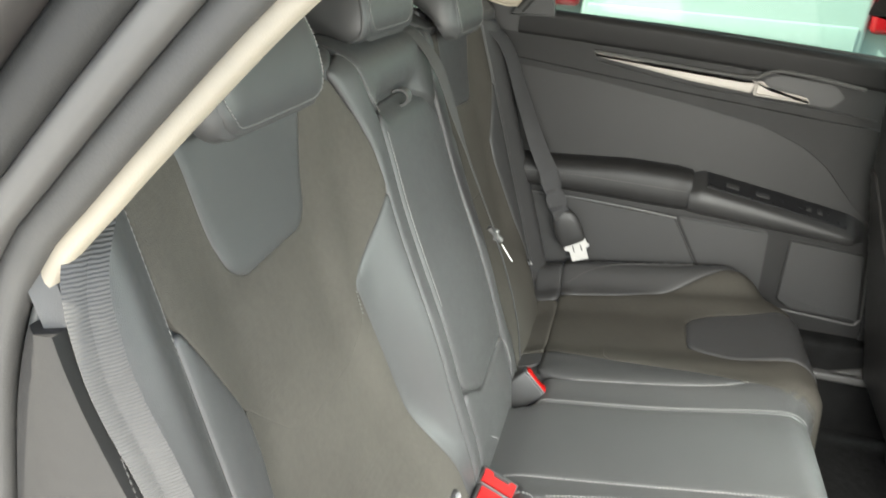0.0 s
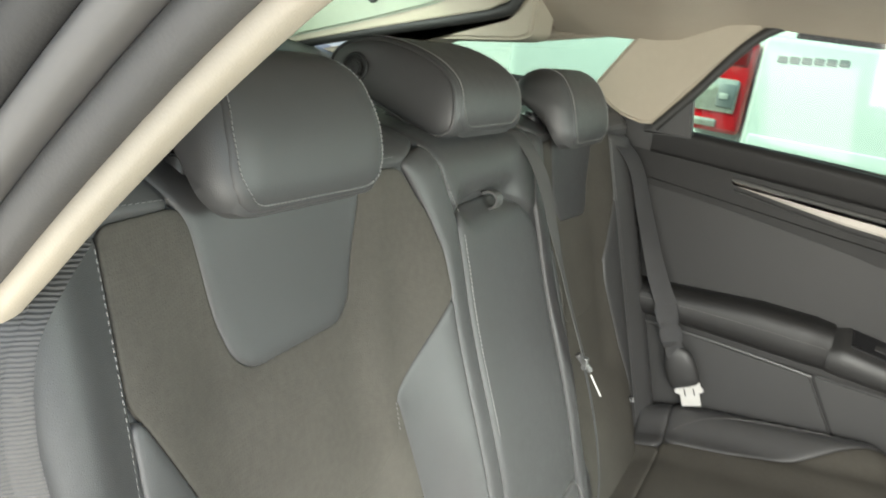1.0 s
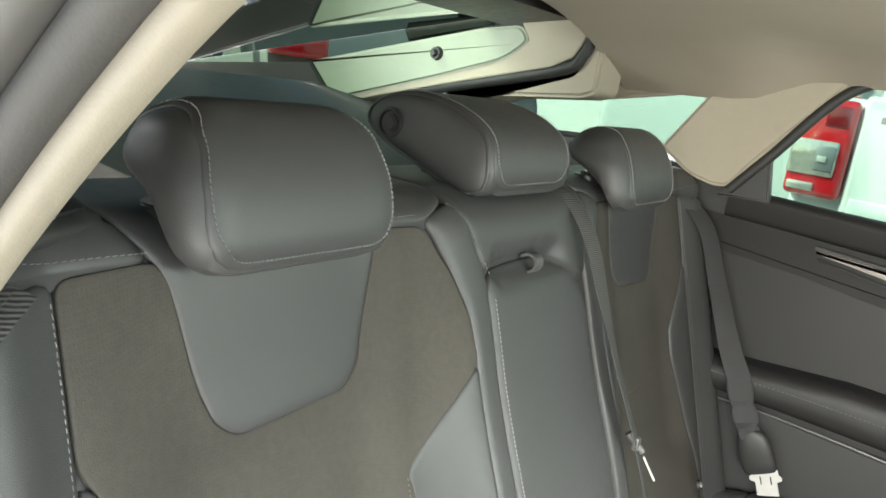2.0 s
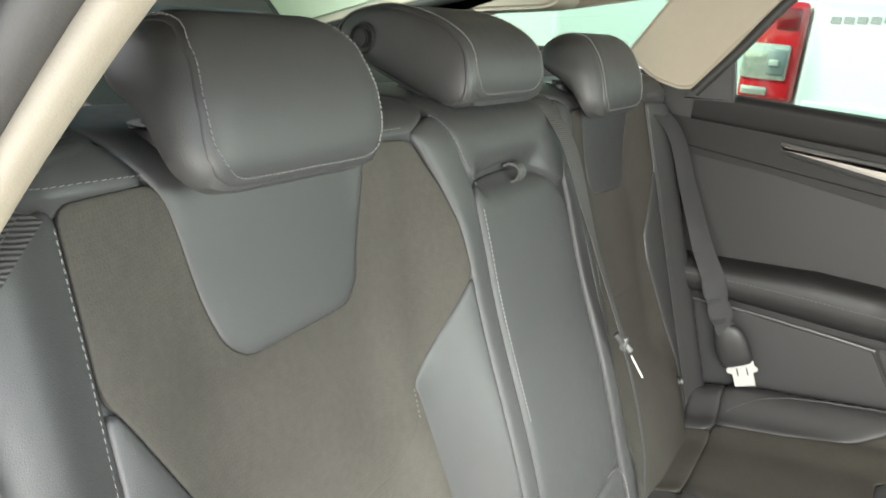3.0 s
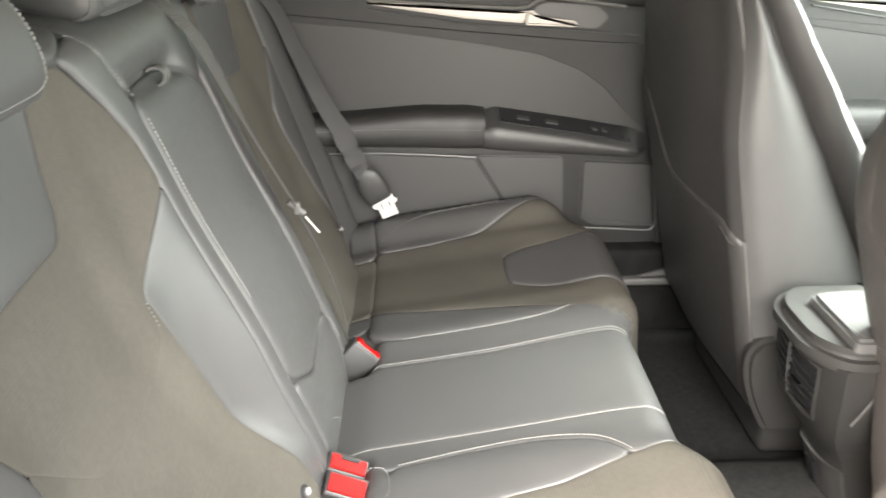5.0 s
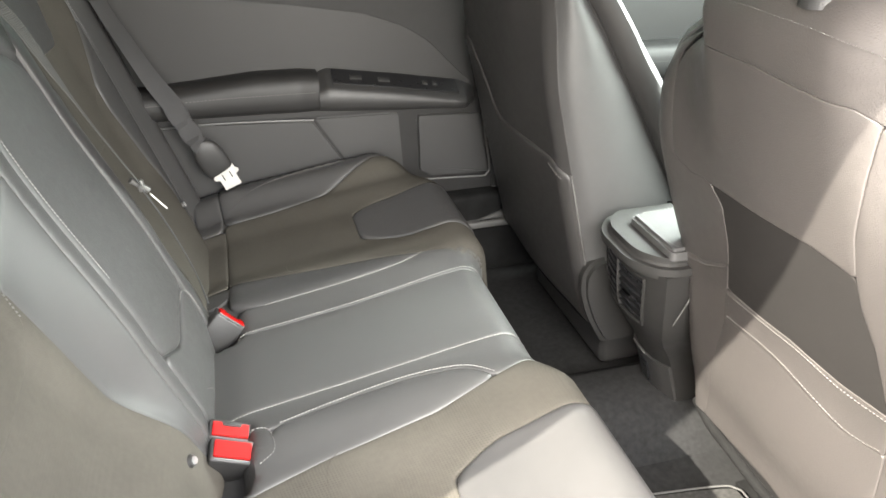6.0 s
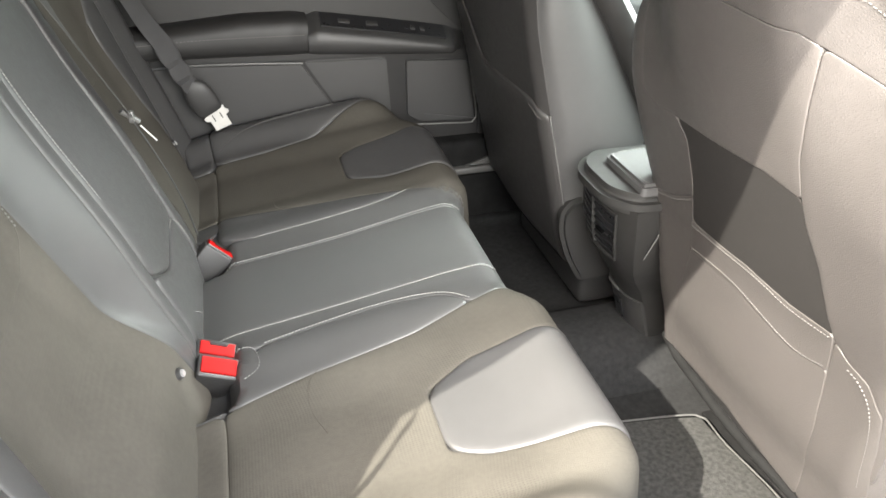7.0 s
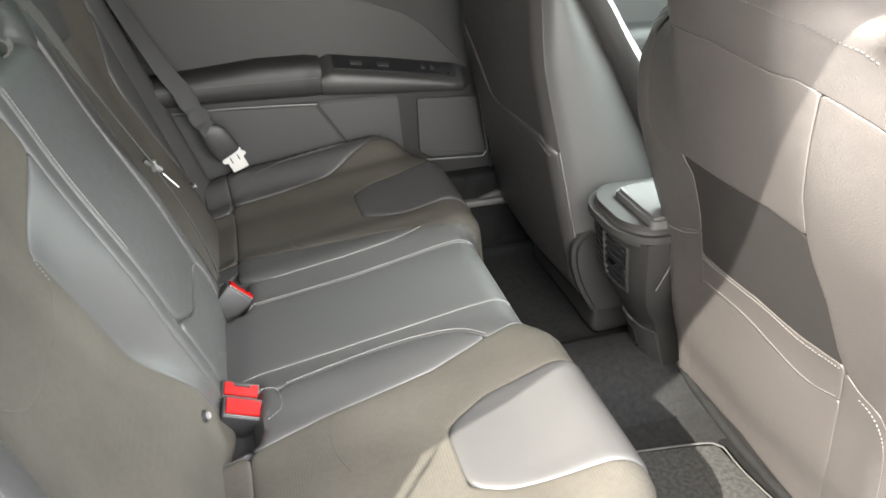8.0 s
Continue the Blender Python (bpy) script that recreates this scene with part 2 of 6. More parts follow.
def sweep(path, profile, up=(0, 0, 1), closed_profile=True, caps=True, scale=None):
    """Carries a flat profile (side, up) along a path."""
    path = [Vector(p) for p in path]
    up = Vector(up)
    verts, faces, m = [], [], len(profile)
    for i, p in enumerate(path):
        t = (path[min(i + 1, len(path) - 1)] - path[max(i - 1, 0)]).normalized()
        side = t.cross(up).normalized()
        v = side.cross(t).normalized()
        k = scale(i / (len(path) - 1)) if scale else 1.0
        verts += [p + side * a * k + v * b * k for a, b in profile]
    for i in range(len(path) - 1):
        for j in range(m if closed_profile else m - 1):
            a, b = i * m + j, i * m + (j + 1) % m
            faces.append((a, b, b + m, a + m))
    if caps and closed_profile:
        faces.append(tuple(range(m)))
        faces.append(tuple((len(path) - 1) * m + j for j in range(m)))
    return from_lists(verts, faces)


def circle(r, n=10, sx=1.0, sy=1.0):
    return [(r * sx * math.cos(2 * math.pi * i / n), r * sy * math.sin(2 * math.pi * i / n)) for i in range(n)]


def rounded(points, r=0.02, n=4):
    """Rounds the corners of a closed outline."""
    out = []
    p = [np.array(q[:2], float) for q in points]
    rad = [q[2] if len(q) > 2 else r for q in points]
    for i in range(len(p)):
        a, b, c = p[i - 1], p[i], p[(i + 1) % len(p)]
        la, lc = np.linalg.norm(a - b), np.linalg.norm(c - b)
        k = min(rad[i], la * 0.45, lc * 0.45)
        s, e = b + (a - b) / la * k, b + (c - b) / lc * k
        for j in range(n + 1):
            t = j / n
            out.append((1 - t) ** 2 * s + 2 * t * (1 - t) * b + t * t * e)
    return out


def resample(loop, step):
    out = []
    for i in range(len(loop)):
        a, b = loop[i], loop[(i + 1) % len(loop)]
        k = max(1, int(round(np.linalg.norm(b - a) / step)))
        out += [a + (b - a) * j / k for j in range(k)]
    res = [out[0]]
    for q in out[1:]:
        if np.linalg.norm(q - res[-1]) > step * 0.25:
            res.append(q)
    if np.linalg.norm(res[-1] - res[0]) < step * 0.25:
        res.pop()
    return res


def inside(pts, poly):
    x, y = pts[:, 0], pts[:, 1]
    res = np.zeros(len(pts), bool)
    for i in range(len(poly)):
        (x1, y1), (x2, y2) = poly[i - 1], poly[i]
        c = (y1 > y) != (y2 > y)
        res ^= c & (x < (x2 - x1) * (y - y1) / (y2 - y1 + 1e-15) + x1)
    return res


def edge_distance(pts, poly):
    best = np.full(len(pts), 9.0)
    for i in range(len(poly)):
        a, b = poly[i - 1], poly[i]
        d = b - a
        t = np.clip(((pts - a) @ d) / max(d @ d, 1e-12), 0, 1)
        best = np.minimum(best, np.linalg.norm(pts - a - t[:, None] * d, axis=1))
    return best


def on_surface(surface, u, v, h=0.0):
    e = 0.002
    p = surface(u, v)
    n = (surface(u + e, v) - surface(u - e, v)).cross(surface(u, v + e) - surface(u, v - e)).normalized()
    return p + n * h * surface.side, n * surface.side


def panel(name, surface, outline, mat, parent, label="", puff=0.003, edge=0.009, sink=0.003, step=0.014, r=0.02, crown=0.0, crown_size=0.1, grow=0.0027):
    """A stitched cover panel: the outline in the surface's own coordinates, its edges tucked into the seams."""
    puff, edge, sink = puff * 0.6, min(edge * 0.72, 0.0115), min(sink, 0.0013)
    loop = resample(rounded(outline, r), step * 0.6)
    poly = np.array(loop)
    if grow:
        t = np.roll(poly, -1, 0) - np.roll(poly, 1, 0)
        t = np.stack([t[:, 1], -t[:, 0]], 1) / (np.linalg.norm(t, axis=1)[:, None] + 1e-12)
        area = np.sum(poly[:, 0] * np.roll(poly[:, 1], -1) - poly[:, 1] * np.roll(poly[:, 0], -1))
        poly = poly + t * grow * (1 if area > 0 else -1)
    lo, hi = poly.min(0), poly.max(0)
    gx, gy = np.meshgrid(np.arange(lo[0], hi[0], step), np.arange(lo[1], hi[1], step))
    gx = gx + (np.arange(gx.shape[0])[:, None] % 2) * step / 2
    grid = np.stack([gx.ravel(), gy.ravel()], 1)
    grid = grid[inside(grid, poly)]
    grid = grid[edge_distance(grid, poly) > edge * 1.05 + step * 0.3] if len(grid) else grid
    rings = []
    nrm = np.roll(poly, -1, 0) - np.roll(poly, 1, 0)
    nrm = np.stack([-nrm[:, 1], nrm[:, 0]], 1) / (np.linalg.norm(nrm, axis=1)[:, None] + 1e-12)
    for d in (edge * 0.12, edge * 0.4, edge):
        for sgn in (1, -1):
            q = poly + nrm * d * sgn
            q = q[inside(q, poly)]
            if len(q):
                rings.append(q[edge_distance(q, poly) > d * 0.9])
    inner = np.concatenate([grid, *rings]) if rings else grid
    pts = np.concatenate([poly, inner])
    n = len(poly)
    cdt = delaunay_2d_cdt([Vector(p) for p in pts], [], [list(range(n))], 1, 1e-6)
    vs, faces = cdt[0], cdt[2]
    arr = np.array([(q.x, q.y) for q in vs])
    dist = edge_distance(arr, poly)
    t = np.clip(dist / edge, 0, 1)
    h = -sink + (sink + puff) * np.sqrt(1 - (1 - t) ** 2) + crown * (1 - np.exp(-dist / crown_size))
    verts = [on_surface(surface, a[0], a[1], hh)[0] for a, hh in zip(arr, h)]
    bm = from_lists(verts, faces)
    border = [e for e in bm.edges if e.is_boundary]
    ext = bmesh.ops.extrude_edge_only(bm, edges=border)
    mid = on_surface(surface, float(arr[:, 0].mean()), float(arr[:, 1].mean()))[1]
    for q in [g for g in ext["geom"] if isinstance(g, bmesh.types.BMVert)]:
        q.co -= mid * 0.010
    return part(name, bm, mat, parent, label)


def stitches(surface, line, parent, mat=None, pitch=0.0064, long=0.0050, wide=0.0009, lift=0.0012, name="stitching"):
    """A row of thread stitches along a line in the surface's coordinates."""
    pts = [np.array(q) for q in spline(line, 0.0009)]
    lift, wide, long = lift * 0.74, wide * 0.66, long * 0.88
    verts, faces = [], []
    acc = 0.0
    for i in range(len(pts) - 1):
        a3, b3 = surface(*pts[i]), surface(*pts[i + 1])
        acc += (b3 - a3).length
        if acc < pitch:
            continue
        acc -= pitch
        p, n = on_surface(surface, *pts[i], lift)
        t = (b3 - a3).normalized()
        s = n.cross(t).normalized()
        k = len(verts)
        tilt = s * wide * 0.35
        for e, q in ((-1, -1), (1, -1), (1, 1), (-1, 1)):
            verts.append(p + t * e * long / 2 + s * q * wide / 2 + tilt * e - n * 0.0012)
        for e, q in ((-0.8, -0.6), (0.8, -0.6), (0.8, 0.6), (-0.8, 0.6)):
            verts.append(p + t * e * long / 2 + s * q * wide / 2 + tilt * e + n * 0.0004)
        faces += [(k + 4, k + 5, k + 6, k + 7), (k, k + 1, k + 5, k + 4), (k + 1, k + 2, k + 6, k + 5), (k + 2, k + 3, k + 7, k + 6), (k + 3, k, k + 4, k + 7)]
    return part(name, from_lists(verts, faces), mat or THREAD, parent, "pale contrast stitching")


def sheet(surface, u0, u1, v0, v1, nu, nv, sink, depth):
    """A closed body under the cover panels."""
    verts, faces = [], []
    for back in (0, 1):
        for j in range(nv + 1):
            for i in range(nu + 1):
                u, v = u0 + (u1 - u0) * i / nu, v0 + (v1 - v0) * j / nv
                verts.append(on_surface(surface, u, v, -sink - back * depth)[0])
    row, size = nu + 1, (nu + 1) * (nv + 1)
    for j in range(nv):
        for i in range(nu):
            a = j * row + i
            faces.append((a, a + 1, a + row + 1, a + row))
            faces.append((size + a, size + a + row, size + a + row + 1, size + a + 1))
    rim = [i for i in range(row)] + [j * row + nu for j in range(1, nv + 1)] + [nv * row + i for i in range(nu - 1, -1, -1)] + [j * row for j in range(nv - 1, 0, -1)]
    for i in range(len(rim)):
        a, b = rim[i - 1], rim[i]
        faces.append((a, b, size + b, size + a))
    return from_lists(verts, faces)


def smooth01(t):
    t = min(max(t, 0.0), 1.0)
    return t * t * (3 - 2 * t)


def blend(x, *knots):
    """Piecewise smooth curve through (x, y) knots."""
    if x <= knots[0][0]:
        return knots[0][1]
    for (a, p), (b, q) in zip(knots, knots[1:]):
        if x <= b:
            return p + (q - p) * smooth01((x - a) / (b - a))
    return knots[-1][1]


def ramp(x, *knots):
    """Straight lines through (x, y) knots."""
    return float(np.interp(x, [k[0] for k in knots], [k[1] for k in knots]))


def prism(outline, y0, y1, bevel=0.004, segs=2, axis="y"):
    """An outline in x, z given thickness along y, with softened edges."""
    bm = bmesh.new()
    if axis == "y":
        vs = [bm.verts.new((p[0], y0, p[1])) for p in outline]
        d = (0, y1 - y0, 0)
    elif axis == "x":
        vs = [bm.verts.new((y0, p[0], p[1])) for p in outline]
        d = (y1 - y0, 0, 0)
    else:
        vs = [bm.verts.new((p[0], p[1], y0)) for p in outline]
        d = (0, 0, y1 - y0)
    f = bm.faces.new(vs)
    ext = bmesh.ops.extrude_face_region(bm, geom=[f])
    bmesh.ops.translate(bm, vec=d, verts=[g for g in ext["geom"] if isinstance(g, bmesh.types.BMVert)])
    if bevel:
        rims = [e for e in bm.edges if len(e.link_faces) == 2 and e.calc_face_angle(0) > 0.8 and any(len(q.verts) > 4 or len(outline) <= 4 for q in e.link_faces)]
        bmesh.ops.bevel(bm, geom=rims, offset=bevel, segments=segs, affect="EDGES")
    return bm

# ---------------------------------------------------------------- the seats' own coordinates
YB, YC, YF = -0.040, -0.030, -0.040      # middle of the backrest, the cushion and the front pair
BACK_O, BACK_V, BACK_N = Vector((0, 0, 0.45)), Vector((-0.3026, 0, 0.9531)), Vector((0.9531, 0, 0.3026))
CUSH_O, CUSH_V, CUSH_N = Vector((0.058, 0, 0.453)), Vector((0.9903, 0, 0.1392)), Vector((-0.1392, 0, 0.9903))


def bent(o, d, n, v, at, radius, angle):
    """A straight line that bends backwards round a radius at a length, then runs on straight."""
    if v <= at:
        return o + d * v, n
    a = min((v - at) / radius, angle)
    c = o + d * at - n * radius
    dn = n * math.cos(a) + d * math.sin(a)
    p = c + dn * radius
    rest = v - at - radius * a
    if rest > 0:
        p = p + (d * math.cos(a) - n * math.sin(a)) * rest
    return p, dn


def back_height(u, v):
    s = abs(u - YB)
    dip = 0.016 * smooth01((0.030 - abs(v - 0.606)) / 0.026) * smooth01((0.132 - s) / 0.03) * smooth01((YB + 0.085 - u) / 0.04)
    mid = -dip + blend(v, (-0.06, 0.030), (0.05, 0.046), (0.2, 0.042), (0.5, 0.024), (0.66, 0.020), (0.72, 0.0))
    foot = blend(v, (0.0, 0.195), (0.41, 0.280), (0.66, 0.262))
    low = -0.020 + 0.012 * smooth01((v - 0.55) / 0.12)
    low += 0.046 * smooth01((0.21 - v) / 0.15) * smooth01((0.68 - s) / 0.07)
    if s < 0.5:
        inner = mid + (low + 0.012 - mid) * smooth01((s - 0.168) / (foot - 0.168))
        return inner - 0.012 * smooth01((s - foot) / 0.07)
    wing = blend(s, (0.52, low), (0.64, 0.004), (0.70, 0.030), (0.735, 0.016), (0.765, -0.035))
    return wing


def back_surface(u, v):
    p, n = bent(BACK_O, BACK_V, BACK_N, v, 0.665, 0.055, 1.25)
    return p + n * back_height(u, v) * (1 - 0.8 * smooth01((v - 0.66) / 0.1)) + Vector((0, u, 0))


back_surface.side = 1


def cushion_height(u, v):
    s = abs(u - YC)
    h = blend(s, (0.0, 0.0), (0.12, 0.001), (0.2, 0.010), (0.27, 0.004), (0.36, -0.008), (0.50, -0.006), (0.60, 0.010), (0.67, 0.050), (0.70, 0.046), (0.735, 0.0))
    k = smooth01((v - 0.40) / 0.14)
    h = h * (1 - k) + k * blend(s, (0.0, -0.004), (0.16, -0.004), (0.24, 0.010), (0.5, 0.010), (0.66, 0.0), (0.735, -0.02))
    well = max(smooth01((0.085 - abs(u + 0.245)) / 0.03), 0.7 * smooth01((0.060 - abs(u - 0.115)) / 0.03))
    return h - 0.012 * smooth01((0.05 - v) / 0.09) - 0.052 * well * smooth01((0.050 - v) / 0.045)


def cushion_surface(u, v):
    s = abs(u - YC)
    at = 0.468 + 0.026 * smooth01((s - 0.15) / 0.1) - 0.10 * smooth01((s - 0.56) / 0.16)
    p, n = bent(CUSH_O, CUSH_V, CUSH_N, v, at, 0.050, 1.62)
    return p + n * cushion_height(u, v) + Vector((0, u, 0))


cushion_surface.side = -1


def side_of(s, pts, y):
    """Outline given by its distance from the middle, turned to one side."""
    out = [(y + s * p[0], *p[1:]) for p in pts]
    return out


# ---------------------------------------------------------------- setting: yard
ground = mesh_object("ground", from_lists([(-400, -400, 0), (400, -400, 0), (400, 400, 0), (-400, 400, 0)], [(0, 1, 2, 3)]), ASPHALT)
tagged(ground, "pale grey concrete yard under the cars", "ground", kind="structure")
yard_wall = mesh_object("wall_yard", join(box((40, 0.3, 4.6), (-4.0, 11.0, 2.3), 0.02), box((0.3, 30, 5.0), (-15.0, -4.0, 2.5), 0.02)), WALL_PAINT)
tagged(yard_wall, "pale rendered yard wall behind the parked vehicles", "wall", kind="structure")

# ---------------------------------------------------------------- setting: the car's shell
shell = thing("car_shell", "dark painted car body with beige roof lining and an open rear doorway", "car body", kind="structure")


def shell_part(name, bm, mat, label=""):
    return part(name, bm, mat, shell, label)


# floor, tunnel, sill and rear seat riser
shell_part("floor_pan", box((2.9, 1.62, 0.05), (0.55, YB, 0.125), 0.01), CARPET, "charcoal carpet over the floor")
tunnel = prism([(-0.16, 0.14), (-0.12, 0.235), (-0.08, 0.26), (0.02, 0.26), (0.06, 0.235), (0.10, 0.14)], 0.55, 2.0, 0.01, axis="x")
shell_part("tunnel", tunnel, CARPET, "raised carpeted tunnel in the floor")
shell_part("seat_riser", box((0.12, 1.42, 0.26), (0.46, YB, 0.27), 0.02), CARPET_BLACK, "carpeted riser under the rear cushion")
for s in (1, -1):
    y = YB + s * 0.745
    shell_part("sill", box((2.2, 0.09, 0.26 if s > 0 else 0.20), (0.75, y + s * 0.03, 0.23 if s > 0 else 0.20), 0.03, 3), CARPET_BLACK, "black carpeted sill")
shell_part("bulkhead", box((0.05, 1.5, 0.75), (2.0, YB, 0.5), 0.02), PLASTIC)
shell_part("rear_wall", box((0.06, 1.5, 0.9), (-1.45, YB, 0.6), 0.02), PLASTIC)
shell_part("boot_floor", box((1.2, 1.4, 0.04), (-0.9, YB, 0.5), 0.01), CARPET)
# carpet hump under the front seat; its lit edge is painted as a pale bead
shell_part("footwell_carpet", prism(rounded([(0.60, -0.66), (0.60, -0.225), (0.78, -0.251), (0.905, -0.267), (0.962, -0.279, 0.012), (0.967, -0.36), (0.985, -0.49), (0.985, -0.66)], 0.03), 0.150, 0.182, 0.006, axis="z"), CARPET_MAT, "grey carpet mat with a bound edge")
edge_path = spline([(0.70, -0.239, 0.180), (0.78, -0.251, 0.181), (0.905, -0.267, 0.182), (0.952, -0.277, 0.182), (0.965, -0.292, 0.182), (0.966, -0.36, 0.181), (0.984, -0.49, 0.180), (0.984, -0.64, 0.180)], 0.01)
shell_part("mat_binding", sweep(edge_path, circle(0.0018, 8)), PLASTIC_GREY, "bound edge of the carpet mat, pale where it is lit")
# added black sheet: the dark gap under the seat is painted shade
shell_part("under_seat_shade", box((0.50, 0.44, 0.012), (1.235, -0.47, 0.154), 0.004), CARPET_BLACK, "black sheet for the shade under the front seat")


# roof lining with its shallow dome
def roof_z(x, y):
    s = abs(y - YB)
    near = 0.075 * smooth01((x - 0.22) / 0.22) * smooth01((-0.30 - y) / 0.32)
    lift = near + 0.054 * smooth01((x + 0.14) / 0.16) * smooth01((y - 0.30) / 0.32)
    return 1.415 + lift - 0.125 * max(0.0, s - 0.15) ** 2 / 0.31 - 0.10 * max(0.0, -0.05 - x) ** 2 - 0.05 * max(0, x - 0.9) ** 2


verts, faces, nx, ny = [], [], 34, 30
for top in (0, 1):
    for i in range(nx + 1):
        for j in range(ny + 1):
            x, y = -0.38 + 1.56 * i / nx, YB - 0.71 + 1.42 * j / ny
            verts.append((x, y, roof_z(x, y) + top * 0.03))
for i in range(nx):
    for j in range(ny):
        a = i * (ny + 1) + j
        b = a + (nx + 1) * (ny + 1)
        faces += [(a, a + 1, a + ny + 2, a + ny + 1), (b, b + ny + 1, b + ny + 2, b + 1)]
headliner = mesh_object("ceiling", from_lists(verts, faces), HEADLINER)
tagged(headliner, "beige cloth roof lining of the car", "ceiling", kind="structure")
verts, faces = [], []
for i in range(nx + 1):
    for j in range(ny + 1):
        x, y = -0.60 + 1.80 * i / nx, YB - 0.80 + 1.60 * j / ny
        verts.append((x, y, roof_z(x, YB + (y - YB) * 0.86) + 0.055))
for i in range(nx):
    for j in range(ny):
        a = i * (ny + 1) + j
        faces.append((a, a + 1, a + ny + 2, a + ny + 1))
shell_part("roof_skin", from_lists(verts, faces), PAINT_DARK, "dark painted roof")


shell_part("windscreen", prism([(1.20, 1.402), (1.98, 0.930), (1.98, 0.936), (1.20, 1.408)], YB - 0.68, YB + 0.68, 0), GLASS_GREEN, "raked windscreen glass").visible_shadow = False


# C-pillar trims, beige, and the doorway's frame on the open side
def aperture(off=0.0):
    """The doorway's edge in x and z, from the seat up the pillar and along the roof."""
    base = [(-0.285, 0.30), (-0.262, 0.60), (-0.232, 0.80), (-0.205, 0.95), (-0.170, 1.036), (-0.130, 1.083), (-0.090, 1.126), (-0.055, 1.163), (-0.020, 1.200), (0.015, 1.234), (0.050, 1.264), (0.10, 1.298), (0.18, 1.335), (0.30, 1.365), (0.45, 1.378), (0.65, 1.374), (0.90, 1.345), (1.2, 1.25)]
    pts = spline(base, 0.02)
    out = []
    for i, p in enumerate(pts):
        t = pts[min(i + 1, len(pts) - 1)] - pts[max(i - 1, 0)]
        n = np.array([-t[1], t[0]]) / np.linalg.norm(t)
        out.append(p + n * off)
    return out


def lean_in(z):
    """How far the doorway's edge leans inwards at a height."""
    return blend(z, (1.12, 0.012), (1.27, 0.020), (1.38, 0.050))


def frame_strip(name, off, y, w, h, mat, label, i0=0, i1=None):
    path = [(p[0], y + lean_in(p[1] - off), p[1]) for p in aperture(off)][i0:i1]
    prof = [(a, b) for a, b in rounded([(-h, -w), (h, -w), (h, w), (-h, w)], min(w, h) * 0.8, 3)]
    return shell_part(name, sweep(path, prof, up=(0, 1, 0)), mat, label)


yo = YB - 0.735
frame_strip("pillar_edge_trim", 0.0105, yo - 0.004, 0.010, 0.009, BEIGE_EDGE, "beige pillar trim edge", 35)
frame_strip("lower_edge_trim", 0.009, yo - 0.004, 0.008, 0.0045, PLASTIC_GREY, "grey lower trim edge", 0, 36)
frame_strip("door_seal", 0.026, yo - 0.016, 0.012, 0.012, SEAL, "grey brown door seal")
frame_strip("painted_flange", 0.047, yo - 0.028, 0.014, 0.011, FLANGE, "pale grey painted flange")
frame_strip("outer_channel", 0.072, yo - 0.036, 0.018, 0.016, RUBBER, "dark channel round the doorway")
frame_strip("body_edge", 0.118, yo - 0.050, 0.034, 0.032, PAINT_DARK, "dark painted body edge")
# quarter panel behind the doorway, closing the side
lo, hi = aperture(0.135), aperture(0.42)
verts, faces = [], []
for y in (yo - 0.030, yo - 0.062):
    for a, b in zip(lo, hi):
        verts += [(a[0], y + lean_in(a[1]), a[1]), (min(b[0], a[0]), y + 0.02 + lean_in(a[1]), max(b[1], a[1]))]
n = len(lo)
for k in (0, 2 * n):
    for i in range(n - 1):
        a = k + 2 * i
        faces.append((a, a + 1, a + 3, a + 2))
shell_part("quarter_panel", from_lists(verts, faces), PAINT_DARK, "dark painted quarter panel")
frame_strip("inner_return", 0.078, yo + 0.012, 0.006, 0.052, PLASTIC, "dark inner pillar return")
pts_out = [p for p in aperture(0.006) if p[1] < 1.004]
pts_in = [p + np.array([min(max(0.024 + (1.004 - p[1]) * 0.62, 0.0), 0.13), 0.0]) for p in pts_out]
verts, faces = [], []
for a, b in zip(pts_in, pts_out):
    verts += [(a[0], yo - 0.016, a[1]), ((a[0] + b[0]) / 2, yo - 0.018, (a[1] + b[1]) / 2), (b[0], yo - 0.008, b[1]), (a[0], yo + 0.006, a[1]), (b[0], yo + 0.006, b[1])]
for i in range(len(pts_in) - 1):
    a, b = 5 * i, 5 * i + 5
    faces += [(a, a + 1, b + 1, b), (a + 1, a + 2, b + 2, b + 1), (a + 2, a + 4, b + 4, b + 2), (a, b, b + 3, a + 3), (a + 3, b + 3, b + 4, a + 4)]
last = 5 * (len(pts_in) - 1)
faces += [(0, 1, 2, 4, 3), (last, last + 1, last + 2, last + 4, last + 3)]
shell_part("lock_pillar_trim", from_lists(verts, faces), PLASTIC_SOFT, "dark grained trim beside the seat")
shell_part("side_rear", box((0.95, 0.05, 1.25), (-0.86, yo - 0.01, 0.72), 0.02), PLASTIC)
# far side: pillar trim between the quarter light and the door window
YP = 0.662
pillar = rounded([(-0.275, 1.172, 0.01), (-0.193, 1.300, 0.02), (-0.15, 1.345, 0.02), (0.12, 1.40, 0.02), (0.055, 1.343, 0.03), (-0.064, 1.193, 0.02), (-0.118, 1.117, 0.012), (-0.150, 1.113, 0.01), (-0.205, 1.125, 0.02)], 0.02)
shell_part("pillar_trim", prism(pillar, YP, YP + 0.03, 0.008, 3), BEIGE, "beige trim on the rear pillar")
seal_path = spline([(-0.118, YP + 0.012, 1.11), (-0.055, YP + 0.012, 1.19), (0.06, YP + 0.012, 1.335), (0.20, YP + 0.012, 1.375), (0.45, YP + 0.012, 1.39), (0.8, YP + 0.012, 1.38)], 0.02)
